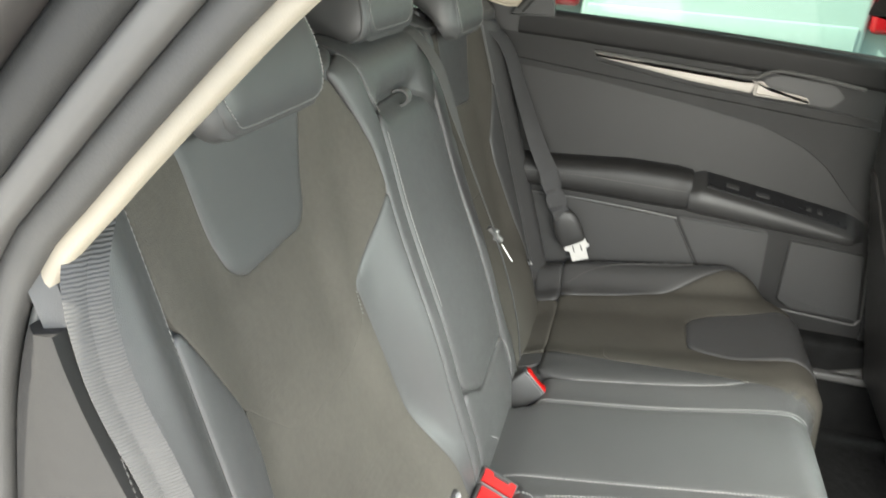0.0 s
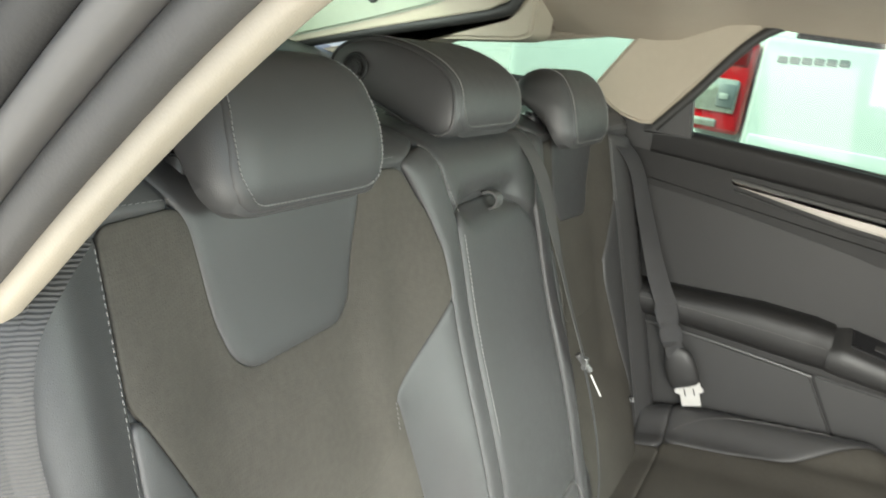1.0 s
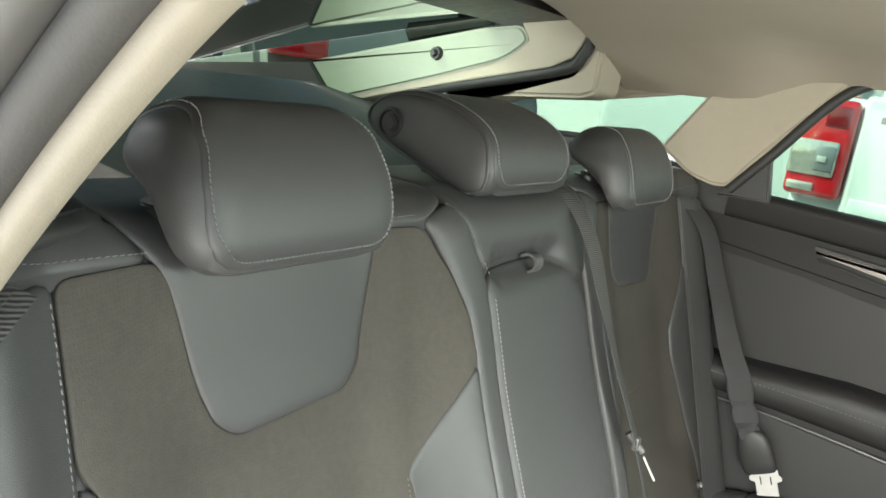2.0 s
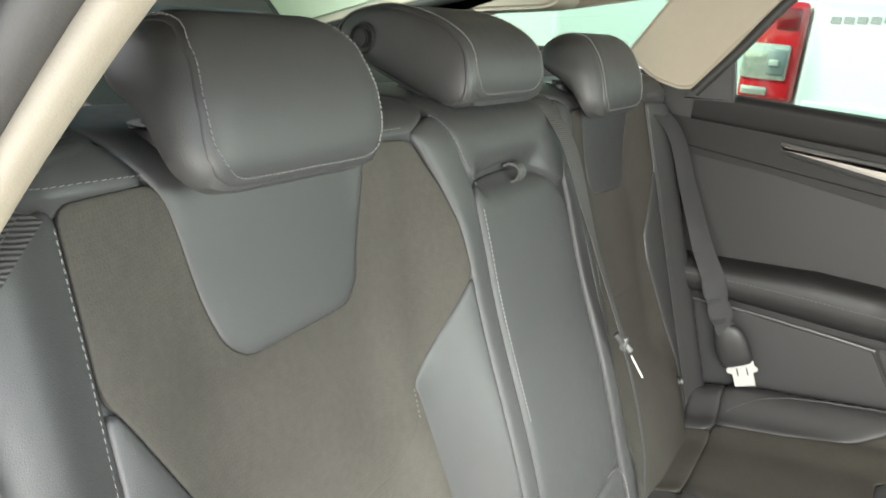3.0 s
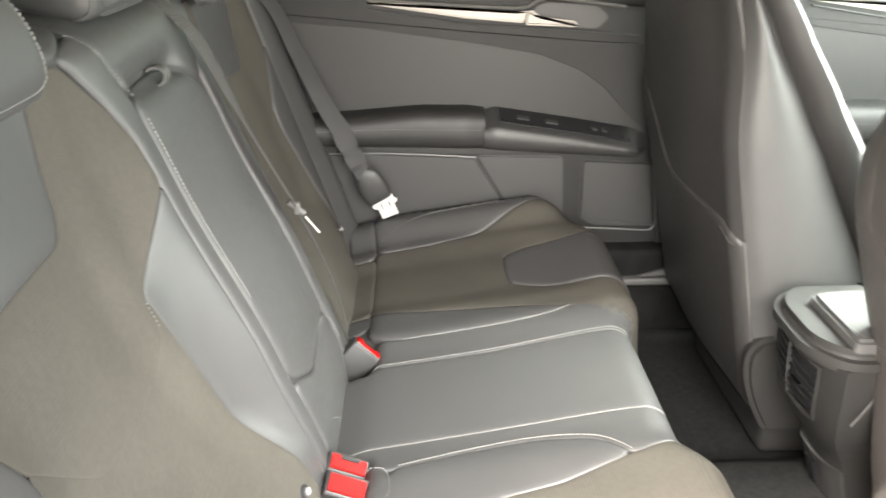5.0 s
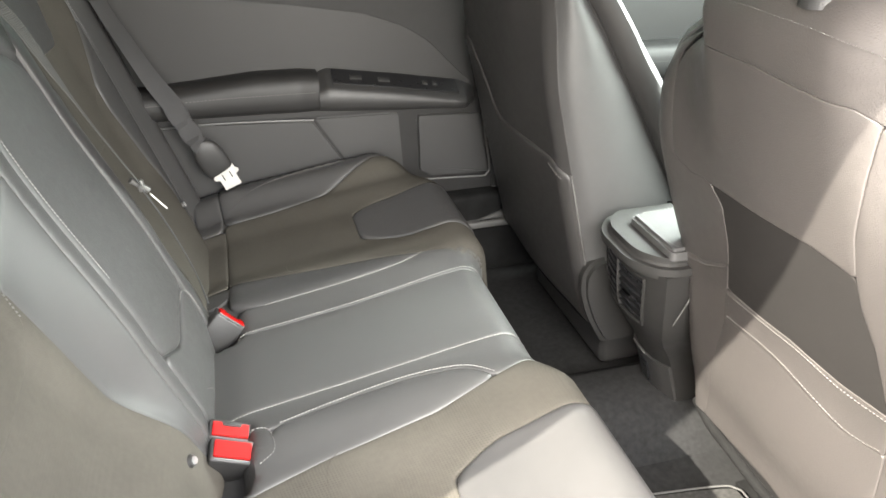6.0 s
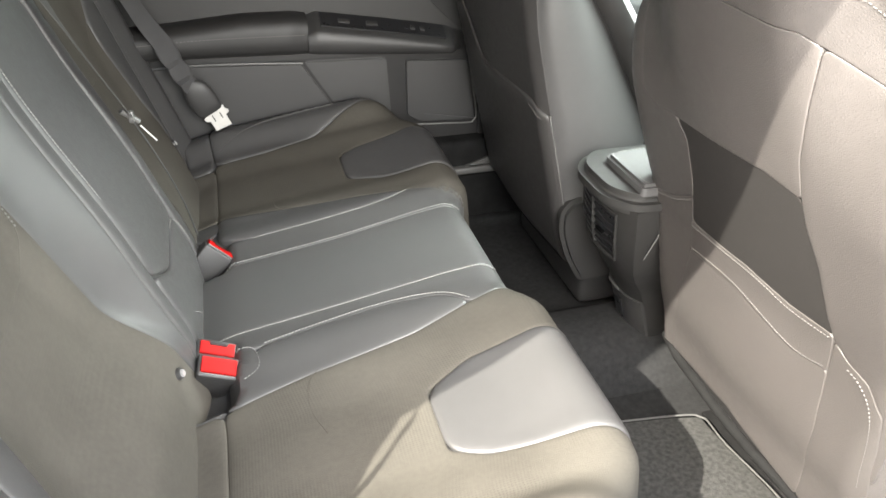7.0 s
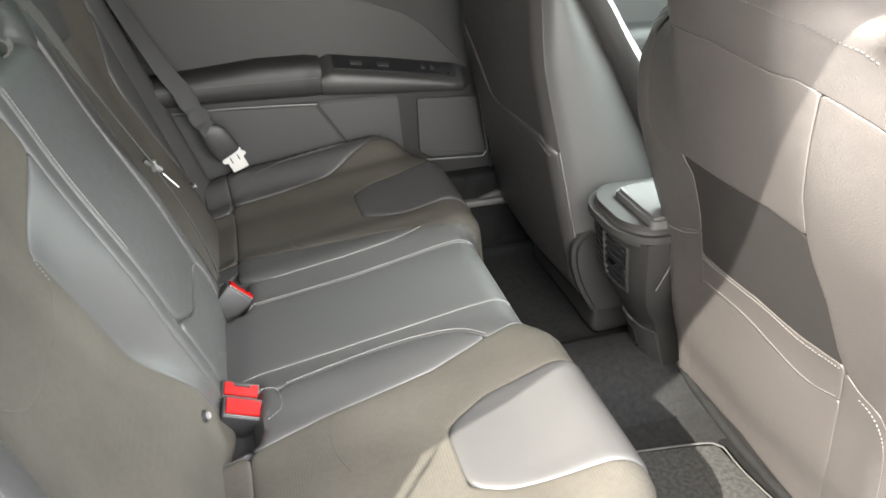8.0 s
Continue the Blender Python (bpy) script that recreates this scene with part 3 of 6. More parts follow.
shell_part("door_window_seal", sweep(seal_path, circle(0.011, 10), up=(0, 1, 0)), RUBBER, "black rubber seal")
shell_part("pillar_base", prism(rounded([(-0.30, 0.30), (-0.32, 1.15), (-0.23, 1.14), (-0.10, 1.12), (-0.045, 1.12), (-0.03, 0.30)], 0.02), YP + 0.045, YP + 0.085, 0.006), PLASTIC, "black lower pillar cover")
# header rail over the quarter light
rail = rounded([(-0.50, 1.262), (-0.437, 1.250), (-0.19, 1.300), (0.05, 1.345), (0.30, 1.372), (0.30, 1.44), (-0.52, 1.40)], 0.02)
shell_part("roof_rail", prism(rail, YP + 0.006, YP + 0.05, 0.010, 3), HEADLINER, "beige roof side lining")

# quarter light
qframe = [(-0.90, 1.10), (-0.85, 1.30), (-0.46, 1.275), (-0.19, 1.300), (-0.275, 1.165)]
part("quarter_light", from_lists([(p[0], YP + 0.057, p[1]) for p in qframe], [(0, 1, 2, 3, 4)]), GLASS_GREEN, shell, "small tinted quarter light").visible_shadow = False
qpath = spline([(-0.62, YP + 0.045, 1.150), (-0.46, YP + 0.045, 1.160), (-0.285, YP + 0.045, 1.162), (-0.19, YP + 0.045, 1.296)], 0.02)
shell_part("quarter_light_seal", sweep(qpath, circle(0.009, 8), up=(0, 1, 0)), RUBBER, "black seal of the quarter light")
shell_part("quarter_trim", prism(rounded([(-1.35, 0.4), (-1.35, 1.06), (-1.0, 1.13), (-0.62, 1.150), (-0.30, 1.16), (-0.30, 0.4)], 0.02), YP + 0.03, YP + 0.08, 0.008), PLASTIC, "dark load area side trim")

# tailgate surround on the far side
YT = 0.50
surround = rounded([(-1.04, 1.120), (-0.75, 1.205), (-0.43, 1.292), (-0.405, 1.335), (-0.388, 1.385), (-0.372, 1.385), (-0.372, 1.262), (-0.40, 1.248), (-0.60, 1.225), (-1.04, 1.06)], 0.012)
shell_part("tailgate_surround", prism(surround, YT, YT + 0.12, 0.008, 3), BEIGE, "beige trim beside the tailgate")
gate_seal = spline([(-1.06, YT - 0.006, 1.140), (-0.75, YT - 0.006, 1.222), (-0.46, YT - 0.006, 1.296), (-0.415, YT - 0.006, 1.325), (-0.395, YT - 0.006, 1.372), (-0.37, YT - 0.006, 1.41)], 0.015)
shell_part("tailgate_seal", sweep(gate_seal, circle(0.014, 10), up=(0, 1, 0)), RUBBER, "black rubber tailgate seal")

# rear roof closing panel and sides round the tailgate
shell_part("tailgate_roof", join(prism([(-0.655, 1.3815), (-0.60, 1.372), (-0.44, 1.395), (-0.44, 1.44), (-0.67, 1.42)], YB - 0.75, 0.494, 0.004), prism([(-0.86, 1.315), (-0.60, 1.376), (-0.44, 1.395), (-0.44, 1.44), (-0.62, 1.42), (-0.88, 1.345)], 0.494, 0.72, 0.004)), PAINT_DARK, "dark painted roof edge round the tailgate")


# ---------------------------------------------------------------- tailgate
tailgate = thing("tailgate", "closed tailgate with pale trim round a tinted rear window", "tailgate")
gate_trim = rounded([(-1.145, 1.236, 0.004), (-0.64, 1.362, 0.02), (-0.55, 1.375, 0.03), (-0.525, 1.345, 0.04), (-0.575, 1.302, 0.03), (-0.76, 1.240, 0.02), (-1.052, 1.152, 0.004)], 0.02)
part("side_trim", prism(gate_trim, YT - 0.030, YT - 0.008, 0.006, 3), PALE_TRIM, tailgate, "pale trim beside the rear window")
outer_trim = [(-0.555, 1.385), (-0.42, 1.405), (-0.398, 1.372), (-0.425, 1.325), (-0.47, 1.300), (-0.75, 1.226), (-1.05, 1.143), (-1.05, 1.154), (-0.76, 1.243), (-0.577, 1.305), (-0.530, 1.347)]
part("outer_trim", prism(outer_trim, YT - 0.024, YT - 0.004, 0.002), BEIGE, tailgate, "beige outer edge of the tailgate trim")
part("bump_stop", join(rod((-0.752, YT - 0.028, 1.295), (-0.752, YT - 0.040, 1.295), 0.016, 20, 0.013), rod((-0.752, YT - 0.040, 1.295), (-0.752, YT - 0.050, 1.295), 0.009, 16, 0.006)), RUBBER, tailgate, "round black rubber stop")
part("lower_trim", prism([(-1.75, 1.163), (-1.14, 1.232), (-1.05, 1.148), (-1.70, 1.06)], YT - 0.035, YT - 0.012, 0.004), PLASTIC, tailgate, "black lower tailgate trim")
# the second face is an added upright sheet that dims the bright yard beyond
rear_pane = from_lists([(-1.75, YB - 0.60, 1.155), (-1.75, YT - 0.034, 1.155), (-0.62, YT - 0.034, 1.385), (-0.62, YB - 0.60, 1.385), (-1.75, YT - 0.019, 1.03), (-0.62, YT - 0.019, 1.26), (-1.75, YT - 0.019, 1.158), (-0.62, YT - 0.019, 1.388)], [(0, 1, 2, 3), (6, 4, 5, 7)])
part("rear_window", rear_pane, GLASS_REAR, tailgate, "tinted rear window glass with an added upright sheet at the side")
part("inner_trim", box((0.03, 1.15, 0.5), (-1.76, YB, 0.88), 0.01), PLASTIC, tailgate, "black inner tailgate trim")

# parcel shelf behind the seats
parcel = mesh_object("parcel_shelf", prism(rounded([(-0.37, 1.060), (-0.37, 1.085), (-0.70, 1.135), (-1.12, 1.185), (-1.12, 1.160), (-0.70, 1.110)], 0.006), -0.70, 0.60, 0.004), PLASTIC_SOFT)
tagged(parcel, "dark cloth parcel shelf behind the seats", "parcel shelf")


# ---------------------------------------------------------------- rear cushion
cushion = thing("rear_seat_cushion", "charcoal leather and olive suede rear bench cushion with pale stitching", "seat cushion", at=(0, 0, 0))
part("base", sheet(cushion_surface, YC - 0.735, YC + 0.735, -0.05, 0.74, 60, 40, 0.0055, 0.05), LEATHER, cushion, "dark cushion body")
S = cushion_surface
panel("middle_panel", S, [(-0.1475, -0.045), (-0.1475, 0.004), (-0.140, 0.208), (-0.127, 0.48), (-0.123, 0.72), (0.104, 0.72), (0.100, 0.48), (0.075, 0.244), (0.070, 0.002), (0.070, -0.045)], LEATHER, cushion, "smooth charcoal leather middle panel", puff=0.003, edge=0.010, r=0.004)
near_roll = [(-0.1525, 0.004), (-0.145, 0.208), (-0.132, 0.48), (-0.128, 0.72), (-0.19, 0.72), (-0.213, 0.495), (-0.240, 0.437), (-0.196, 0.390), (-0.180, 0.302), (-0.188, 0.2), (-0.207, 0.075), (-0.207, 0.004)]
panel("inner_strip", S, near_roll, LEATHER, cushion, puff=0.003, edge=0.010, r=0.015)
far_roll = [(0.075, 0.002), (0.080, 0.244), (0.104, 0.48), (0.110, 0.72), (0.165, 0.72), (0.175, 0.495), (0.190, 0.425), (0.166, 0.366), (0.153, 0.256), (0.147, 0.075), (0.147, 0.002)]
panel("inner_strip", S, far_roll, LEATHER, cushion, puff=0.003, edge=0.010, r=0.015)
panel("inner_bolster", S, [(-0.210, 0.078), (-0.192, 0.2), (-0.184, 0.302), (-0.199, 0.388), (-0.240, 0.431), (-0.276, 0.325), (-0.305, 0.147), (-0.333, 0.020), (-0.225, 0.020), (-0.250, 0.070)], LEATHER, cushion, "raised leather edge beside the suede", puff=0.005, edge=0.016, r=0.02)
panel("inner_bolster", S, [(0.150, 0.078), (0.157, 0.256), (0.170, 0.364), (0.188, 0.418), (0.216, 0.325), (0.245, 0.147), (0.273, 0.020), (0.17, 0.020)], LEATHER, cushion, puff=0.005, edge=0.016, r=0.02)
for s in (-1, 1):
    hexa = side_of(s, [(0.290, 0.62), (0.316, 0.53), (0.330, 0.389), (0.372, 0.313), (0.492, 0.313), (0.520, 0.365), (0.538, 0.53), (0.545, 0.62)], YC)
    panel("thigh_pad", S, hexa, LEATHER, cushion, "smooth leather pad let into the suede", puff=0.007, edge=0.020, r=0.030)
    seat_in = side_of(s, [(0.186, 0.72), (0.186, 0.500), (0.208, 0.445), (0.250, 0.325), (0.277, 0.147), (0.306, 0.018), (0.572, 0.018), (0.580, 0.150), (0.600, 0.26), (0.685, 0.44), (0.700, 0.50), (0.700, 0.72), (0.549, 0.72), (0.549, 0.62), (0.542, 0.53), (0.524, 0.362), (0.495, 0.309), (0.369, 0.309), (0.326, 0.387), (0.312, 0.53), (0.286, 0.62), (0.286, 0.72)], YC)
    panel("suede_cover", S, seat_in, SUEDE_SEAT, cushion, "olive grey suede seat cover", puff=0.003, edge=0.012, r=0.012)
    bol = side_of(s, [(0.577, 0.018), (0.585, 0.150), (0.606, 0.26), (0.690, 0.435), (0.716, 0.40), (0.722, 0.20), (0.715, 0.018)], YC)
    panel("outer_bolster", S, bol, LEATHER, cushion, "raised leather side bolster", puff=0.006, edge=0.018, r=0.03)
    panel("rear_flap", S, side_of(s, [(0.304, -0.048), (0.304, 0.014), (0.560, 0.014), (0.560, -0.048)], YC), SUEDE, cushion, "suede flap at the seat joint", puff=0.004, edge=0.014, r=0.02)
    panel("rear_flap", S, side_of(s, [(0.240, -0.048), (0.240, 0.000), (0.255, 0.016), (0.300, 0.018), (0.300, -0.048)], YC), LEATHER, cushion, "rolled leather flap beside the buckles", puff=0.001, edge=0.016, r=0.02)
    panel("rear_flap", S, side_of(s, [(0.565, -0.048), (0.565, 0.012), (0.71, 0.012), (0.71, -0.048)], YC), LEATHER, cushion, puff=0.006, edge=0.016, r=0.02)
    crease = side_of(s, [(0.40, 0.16), (0.340, 0.142), (0.285, 0.150), (0.245, 0.20)], YC)
    stitches(S, crease, cushion, SUEDE_SEAM, pitch=0.0040, long=0.0042, wide=0.0014, lift=0.0026, name="cover_seam")
    stitches(S, side_of(s, [(0.62, 0.03), (0.655, 0.10), (0.680, 0.22), (0.692, 0.34)], YC), cushion, THREAD_GREY, pitch=0.006, long=0.006, wide=0.001, lift=0.007, name="piping")
stitches(S, [(-0.1545, 0.004), (-0.147, 0.208), (-0.134, 0.45), (-0.130, 0.52)], cushion, lift=0.0050, wide=0.0009, long=0.0046, pitch=0.0058)
stitches(S, [(0.077, 0.004), (0.082, 0.244), (0.105, 0.45), (0.112, 0.52)], cushion, lift=0.0050, wide=0.0009, long=0.0046, pitch=0.0058)
stitches(S, [(-0.205, 0.085), (-0.186, 0.2), (-0.178, 0.302), (-0.193, 0.386), (-0.236, 0.434)], cushion, lift=0.0050, wide=0.0009, long=0.0046, pitch=0.0058)
stitches(S, [(0.145, 0.085), (0.151, 0.256), (0.164, 0.366), (0.187, 0.421)], cushion, lift=0.0050, wide=0.0009, long=0.0046, pitch=0.0058)


# ---------------------------------------------------------------- rear backrests
def backrest_side(s, parent):
    B = back_surface

    def pan(name, pts, mat, label="", **kw):
        return panel(name, B, side_of(s, pts, YB), mat, parent, label, **kw)

    pan("outer_bolster", [(0.645, 0.664), (0.728, 0.640, 0.04), (0.738, 0.30), (0.738, -0.045), (0.645, -0.045)], LEATHER, "leather side bolster", puff=0.005, edge=0.016, r=0.012)
    pan("lower_pad", [(0.640, 0.528), (0.604, 0.462), (0.570, 0.402), (0.568, 0.350), (0.618, 0.10), (0.638, -0.045)], LEATHER, puff=0.005, edge=0.014, r=0.02)
    pan("suede_cover", [(0.639, 0.664), (0.639, 0.536), (0.600, 0.466), (0.566, 0.405), (0.549, 0.390), (0.490, 0.330), (0.450, 0.320), (0.330, 0.327), (0.289, 0.362), (0.284, 0.410), (0.176, 0.505), (0.182, 0.56), (0.200, 0.61), (0.235, 0.668), (0.304, 0.672), (0.305, 0.645), (0.330, 0.538), (0.352, 0.517), (0.490, 0.510), (0.512, 0.526), (0.525, 0.56), (0.549, 0.655), (0.560, 0.668)], SUEDE, "olive grey suede backrest cover", puff=0.001, edge=0.005, sink=0.001, r=0.012, grow=0.0016)
    pan("suede_lower", [(0.5645, 0.4030), (0.5485, 0.3885), (0.4895, 0.3285), (0.4500, 0.3185), (0.3295, 0.3255), (0.2880, 0.361), (0.2825, 0.408), (0.198, -0.02), (0.198, -0.05), (0.634, -0.05), (0.613, 0.10), (0.563, 0.35)], SUEDE, "olive grey suede lower cover", puff=0.0005, edge=0.005, sink=0.001, r=0.012, grow=0.0016)
    pan("shoulder_insert", [(0.295, 0.82), (0.300, 0.70), (0.309, 0.645), (0.334, 0.540), (0.355, 0.520), (0.488, 0.513), (0.509, 0.529), (0.521, 0.562), (0.545, 0.655), (0.585, 0.71), (0.60, 0.82)], LEATHER, "smooth leather insert under the headrest", puff=0.004, edge=0.018, r=0.028)
    pan("inner_pad", [(0.178, 0.498), (0.281, 0.409), (0.193, -0.02), (0.178, -0.04), (0.178, 0.2)], LEATHER, "sloping leather pad beside the armrest", puff=0.003, edge=0.010, r=0.006)
    pan("top_cover", [(0.565, 0.672), (0.738, 0.668), (0.738, 0.84), (0.606, 0.84), (0.600, 0.71), (0.588, 0.705)], LEATHER, puff=0.004, edge=0.012, r=0.012)
    pan("top_cover", [(0.228, 0.676), (0.302, 0.677), (0.296, 0.72), (0.292, 0.84), (0.178, 0.84), (0.178, 0.70)], LEATHER, puff=0.004, edge=0.012, r=0.012)
    stitches(B, side_of(s, [(0.738, 0.676), (0.66, 0.676), (0.562, 0.677)], YB), parent, lift=0.004)
    stitches(B, side_of(s, [(0.300, 0.682), (0.24, 0.681)], YB), parent, lift=0.004)
    stitches(B, side_of(s, [(0.6465, 0.655), (0.6475, 0.55), (0.651, 0.45), (0.652, 0.30), (0.652, 0.05)], YB), parent, lift=0.0035)
    stitches(B, side_of(s, [(0.286, 0.366), (0.287, 0.404)], YB), parent, THREAD_GREY, pitch=0.006, long=0.0035, wide=0.001, lift=0.002)
    if s < 0:
        stitches(B, side_of(s, [(0.739, 0.55), (0.741, 0.45), (0.742, 0.30), (0.742, 0.1)], YB), parent, THREAD_GREY, lift=0.004, wide=0.0012)
    screw = on_surface(B, YB + s * (0.240 if s < 0 else 0.585), 0.044 if s < 0 else 0.080, 0.003)
    bolt = part("bolt", rod(screw[0] - screw[1] * 0.004, screw[0] + screw[1] * 0.003, 0.0100, 24, 0.0092, 0.001), PLASTIC, parent, "dark bolt collar")
    part("bolt_head", rod(screw[0], screw[0] + screw[1] * 0.0065, 0.0068, 6, 0.0060, 0.001), STEEL, bolt, "small bright bolt head")


back_near = thing("rear_seat_section", "charcoal leather and olive suede rear backrest, narrow split section", "seat back")
part("base", sheet(back_surface, YB - 0.748, YB - 0.176, -0.06, 0.85, 44, 60, 0.006, 0.07), LEATHER, back_near, "dark backrest body")
backrest_side(-1, back_near)
back_far = thing("rear_seat_section", "wide split rear backrest with a fold-down middle armrest", "seat back")
part("base", sheet(back_surface, YB - 0.174, YB + 0.765, -0.06, 0.85, 60, 60, 0.006, 0.07), LEATHER, back_far, "dark backrest body")
backrest_side(1, back_far)
B = back_surface
for s in (-1, 1):
    panel("middle_roll", B, side_of(s, [(0.173, -0.045), (0.173, 0.50), (0.176, 0.56), (0.196, 0.615), (0.218, 0.66), (0.226, 0.674), (0.174, 0.69), (0.140, 0.595), (0.140, 0.02)], YB), LEATHER, back_far, "rounded leather roll beside the armrest", puff=0.004, edge=0.014, r=0.012)
panel("upper_middle", B, [(YB - 0.170, 0.698), (YB - 0.138, 0.610), (YB - 0.06, 0.620), (YB + 0.00, 0.621), (YB + 0.05, 0.608), (YB + 0.126, 0.570), (YB + 0.170, 0.698), (YB + 0.170, 0.84), (YB - 0.170, 0.84)], LEATHER, back_far, puff=0.004, edge=0.014, r=0.012)
panel("armrest", B, [(YB - 0.134, 0.598), (YB - 0.07, 0.606), (YB + 0.00, 0.608), (YB + 0.05, 0.596, 0.03), (YB + 0.118, 0.545, 0.05), (YB + 0.122, 0.13), (YB - 0.05, 0.115), (YB - 0.134, 0.16)], LEATHER, back_far, "smooth leather fold-down armrest", puff=0.005, edge=0.018, r=0.02, crown=0.004, crown_size=0.05)
panel("lower_middle", B, [(YB - 0.134, 0.150), (YB - 0.05, 0.106), (YB + 0.122, 0.122), (YB + 0.122, -0.045), (YB - 0.134, -0.045)], LEATHER, back_far, puff=0.006, edge=0.016, r=0.02)
stitches(B, [(YB - 0.128, 0.575), (YB - 0.128, 0.45), (YB - 0.127, 0.30)], back_far, lift=0.0054, pitch=0.0056, long=0.0044, wide=0.0009)
stitches(B, [(YB - 0.182, 0.692), (YB - 0.15, 0.64), (YB - 0.130, 0.60)], back_far, THREAD_GREY, lift=0.003, wide=0.001)
stitches(B, [(YB + 0.06, 0.128), (YB + 0.10, 0.124), (YB + 0.125, 0.100), (YB + 0.13, 0.06)], back_far, lift=0.007)
stitches(B, [(YB - 0.07, 0.03), (YB - 0.03, 0.00), (YB - 0.01, -0.03)], back_far, lift=0.007)
# release handle bezel on the top of the narrow backrest
bz, bn = on_surface(B, YB - 0.648, 0.708, 0.002)
turn = bn.to_track_quat("Z", "X").to_matrix().to_4x4()
latch = thing("release_handle", "black oval backrest release handle set in the seat top", "handle")
part("bezel", box((0.050, 0.115, 0.016), bz, 0.007, 3, turn), PLASTIC, latch)
part("button", box((0.032, 0.075, 0.008), bz + bn * 0.013, 0.004, 2, turn), GLOSS_BLACK, latch, "gloss black release button")


# ---------------------------------------------------------------- headrests
def headrest(y, side_profile, seam_from, half_front, half_full, taper, label, posts, button=False, group="rear headrests"):
    """A padded headrest: a lofted body, and a front cover that wraps over the top with a stitched seam."""
    h = thing("headrest", label, "headrest", group=group)
    prof = spline(side_profile, 0.010, closed=True)
    c = sum(prof) / len(prof)

    def width_at(z):
        return blend(z, *taper)

    flat = 0.80 if button else 0.62
    power = 4.0 if button else 2.7

    def shrink(d):
        x = min(abs(d) / half_full, 1.0)
        w = max(0.0, (x - flat) / (1 - flat))
        return max(0.0, 1.0 - w ** power) ** (1 / power)

    def section(d):
        k = shrink(d)
        return [(c[0] + (p[0] - c[0]) * k, y + d * width_at(c[1] + (p[1] - c[1]) * k), c[1] + (p[1] - c[1]) * k) for p in prof]

    rows = [section(half_full * math.sin(t * math.pi / 2)) for t in np.linspace(-0.995, 0.995, 61)]
    vs, fs, m = [], [], len(prof)
    for r in rows:
        vs += r
    for i in range(len(rows) - 1):
        for j in range(m):
            p, q = i * m + j, i * m + (j + 1) % m
            fs.append((p, q, q + m, p + m))
    for k0 in (0, (len(rows) - 1) * m):
        vs.append(tuple(np.mean(np.array(vs[k0:k0 + m]), 0)))
        fs += [(k0 + j, k0 + (j + 1) % m, len(vs) - 1) for j in range(m)]
    part("body", from_lists(vs, fs), LEATHER, h)
    # the wrapped front cover
    run = prof[seam_from[0]:] + prof[:seam_from[0]]
    lengths = [0.0]
    for p, q in zip(run, run[1:]):
        lengths.append(lengths[-1] + float(np.linalg.norm(q - p)))

    def surf(u, v):
        v = min(max(v, 0.0), lengths[-1] - 1e-4)
        i = next(k for k in range(len(lengths) - 1) if lengths[k + 1] >= v)
        t = (v - lengths[i]) / max(lengths[i + 1] - lengths[i], 1e-9)
        p = run[i] + (run[i + 1] - run[i]) * t
        q = c + (p - c) * shrink(u)
        return Vector((q[0], y + u * width_at(q[1]), q[1]))

    surf.side = seam_from[2]
    far = seam_from[1]
    f = half_front
    outline = [(-f, 0.004, 0.034), (f, 0.004, 0.034), (f, 0.09), (f, far), (-f, far), (-f, 0.09)]
    panel("front_cover", surf, outline, LEATHER, h, puff=0.0026, edge=0.010, sink=0.002, step=0.010, r=0.02)
    e = f - 0.0035
    line = [(-e, far - 0.02), (-e, 0.12), (-e, 0.05), (-e + 0.006, 0.028), (-e + 0.022, 0.0125), (-e + 0.05, 0.010), (0, 0.010), (e - 0.05, 0.010), (e - 0.022, 0.0125), (e - 0.006, 0.028), (e, 0.05), (e, 0.12), (e, far - 0.02)]
    stitches(surf, line, h, lift=0.0034, wide=0.0009, long=0.0038, pitch=0.0044)
    for dy in posts:
        back = 0.020 if button else 0.034
        foot = min((back_surface(y + dy, v) for v in np.linspace(0.66, 0.80, 57)), key=lambda q: abs(q.x - c[0] + back))
        part("post", rod((c[0] - back + 0.010, y + dy, c[1]), foot - Vector((0, 0, 0.02)), 0.006, 14), CHROME, h, "chrome post")
        part("post_guide", join(rod(foot + Vector((0, 0, -0.012)), foot + Vector((0, 0, 0.006)), 0.027, 28, 0.024, 0.002), rod(foot + Vector((0, 0, 0.004)), foot + Vector((0, 0, 0.012)), 0.013, 20, 0.011, 0.001)), GLOSS_BLACK, h, "black plastic post guide")
    if button:
        by = y - half_full * 0.955
        bx, bz = -0.347, 1.184
        part("tilt_button", join(rod((bx, by + 0.020, bz), (bx, by - 0.002, bz), 0.022, 32, 0.021, 0.002), rod((bx, by - 0.002, bz), (bx, by - 0.008, bz), 0.0125, 28, 0.0115, 0.002)), PLASTIC, h, "round black button in the side")
        ring = [Vector((bx + 0.0175 * math.cos(a), by - 0.003, bz + 0.0175 * math.sin(a))) for a in np.linspace(0, 2 * math.pi, 33)]
        part("button_ring", sweep(ring, circle(0.0026, 8), up=(0, 1, 0)), PLASTIC, h, "raised ring round the button")
        edge = [Vector(p) for p in section(-half_full * 0.93)]
        part("end_piping", sweep(edge + edge[:2], circle(0.0028, 8), up=(0, 1, 0)), LEATHER, h, "rolled leather piping round the end")
    return h


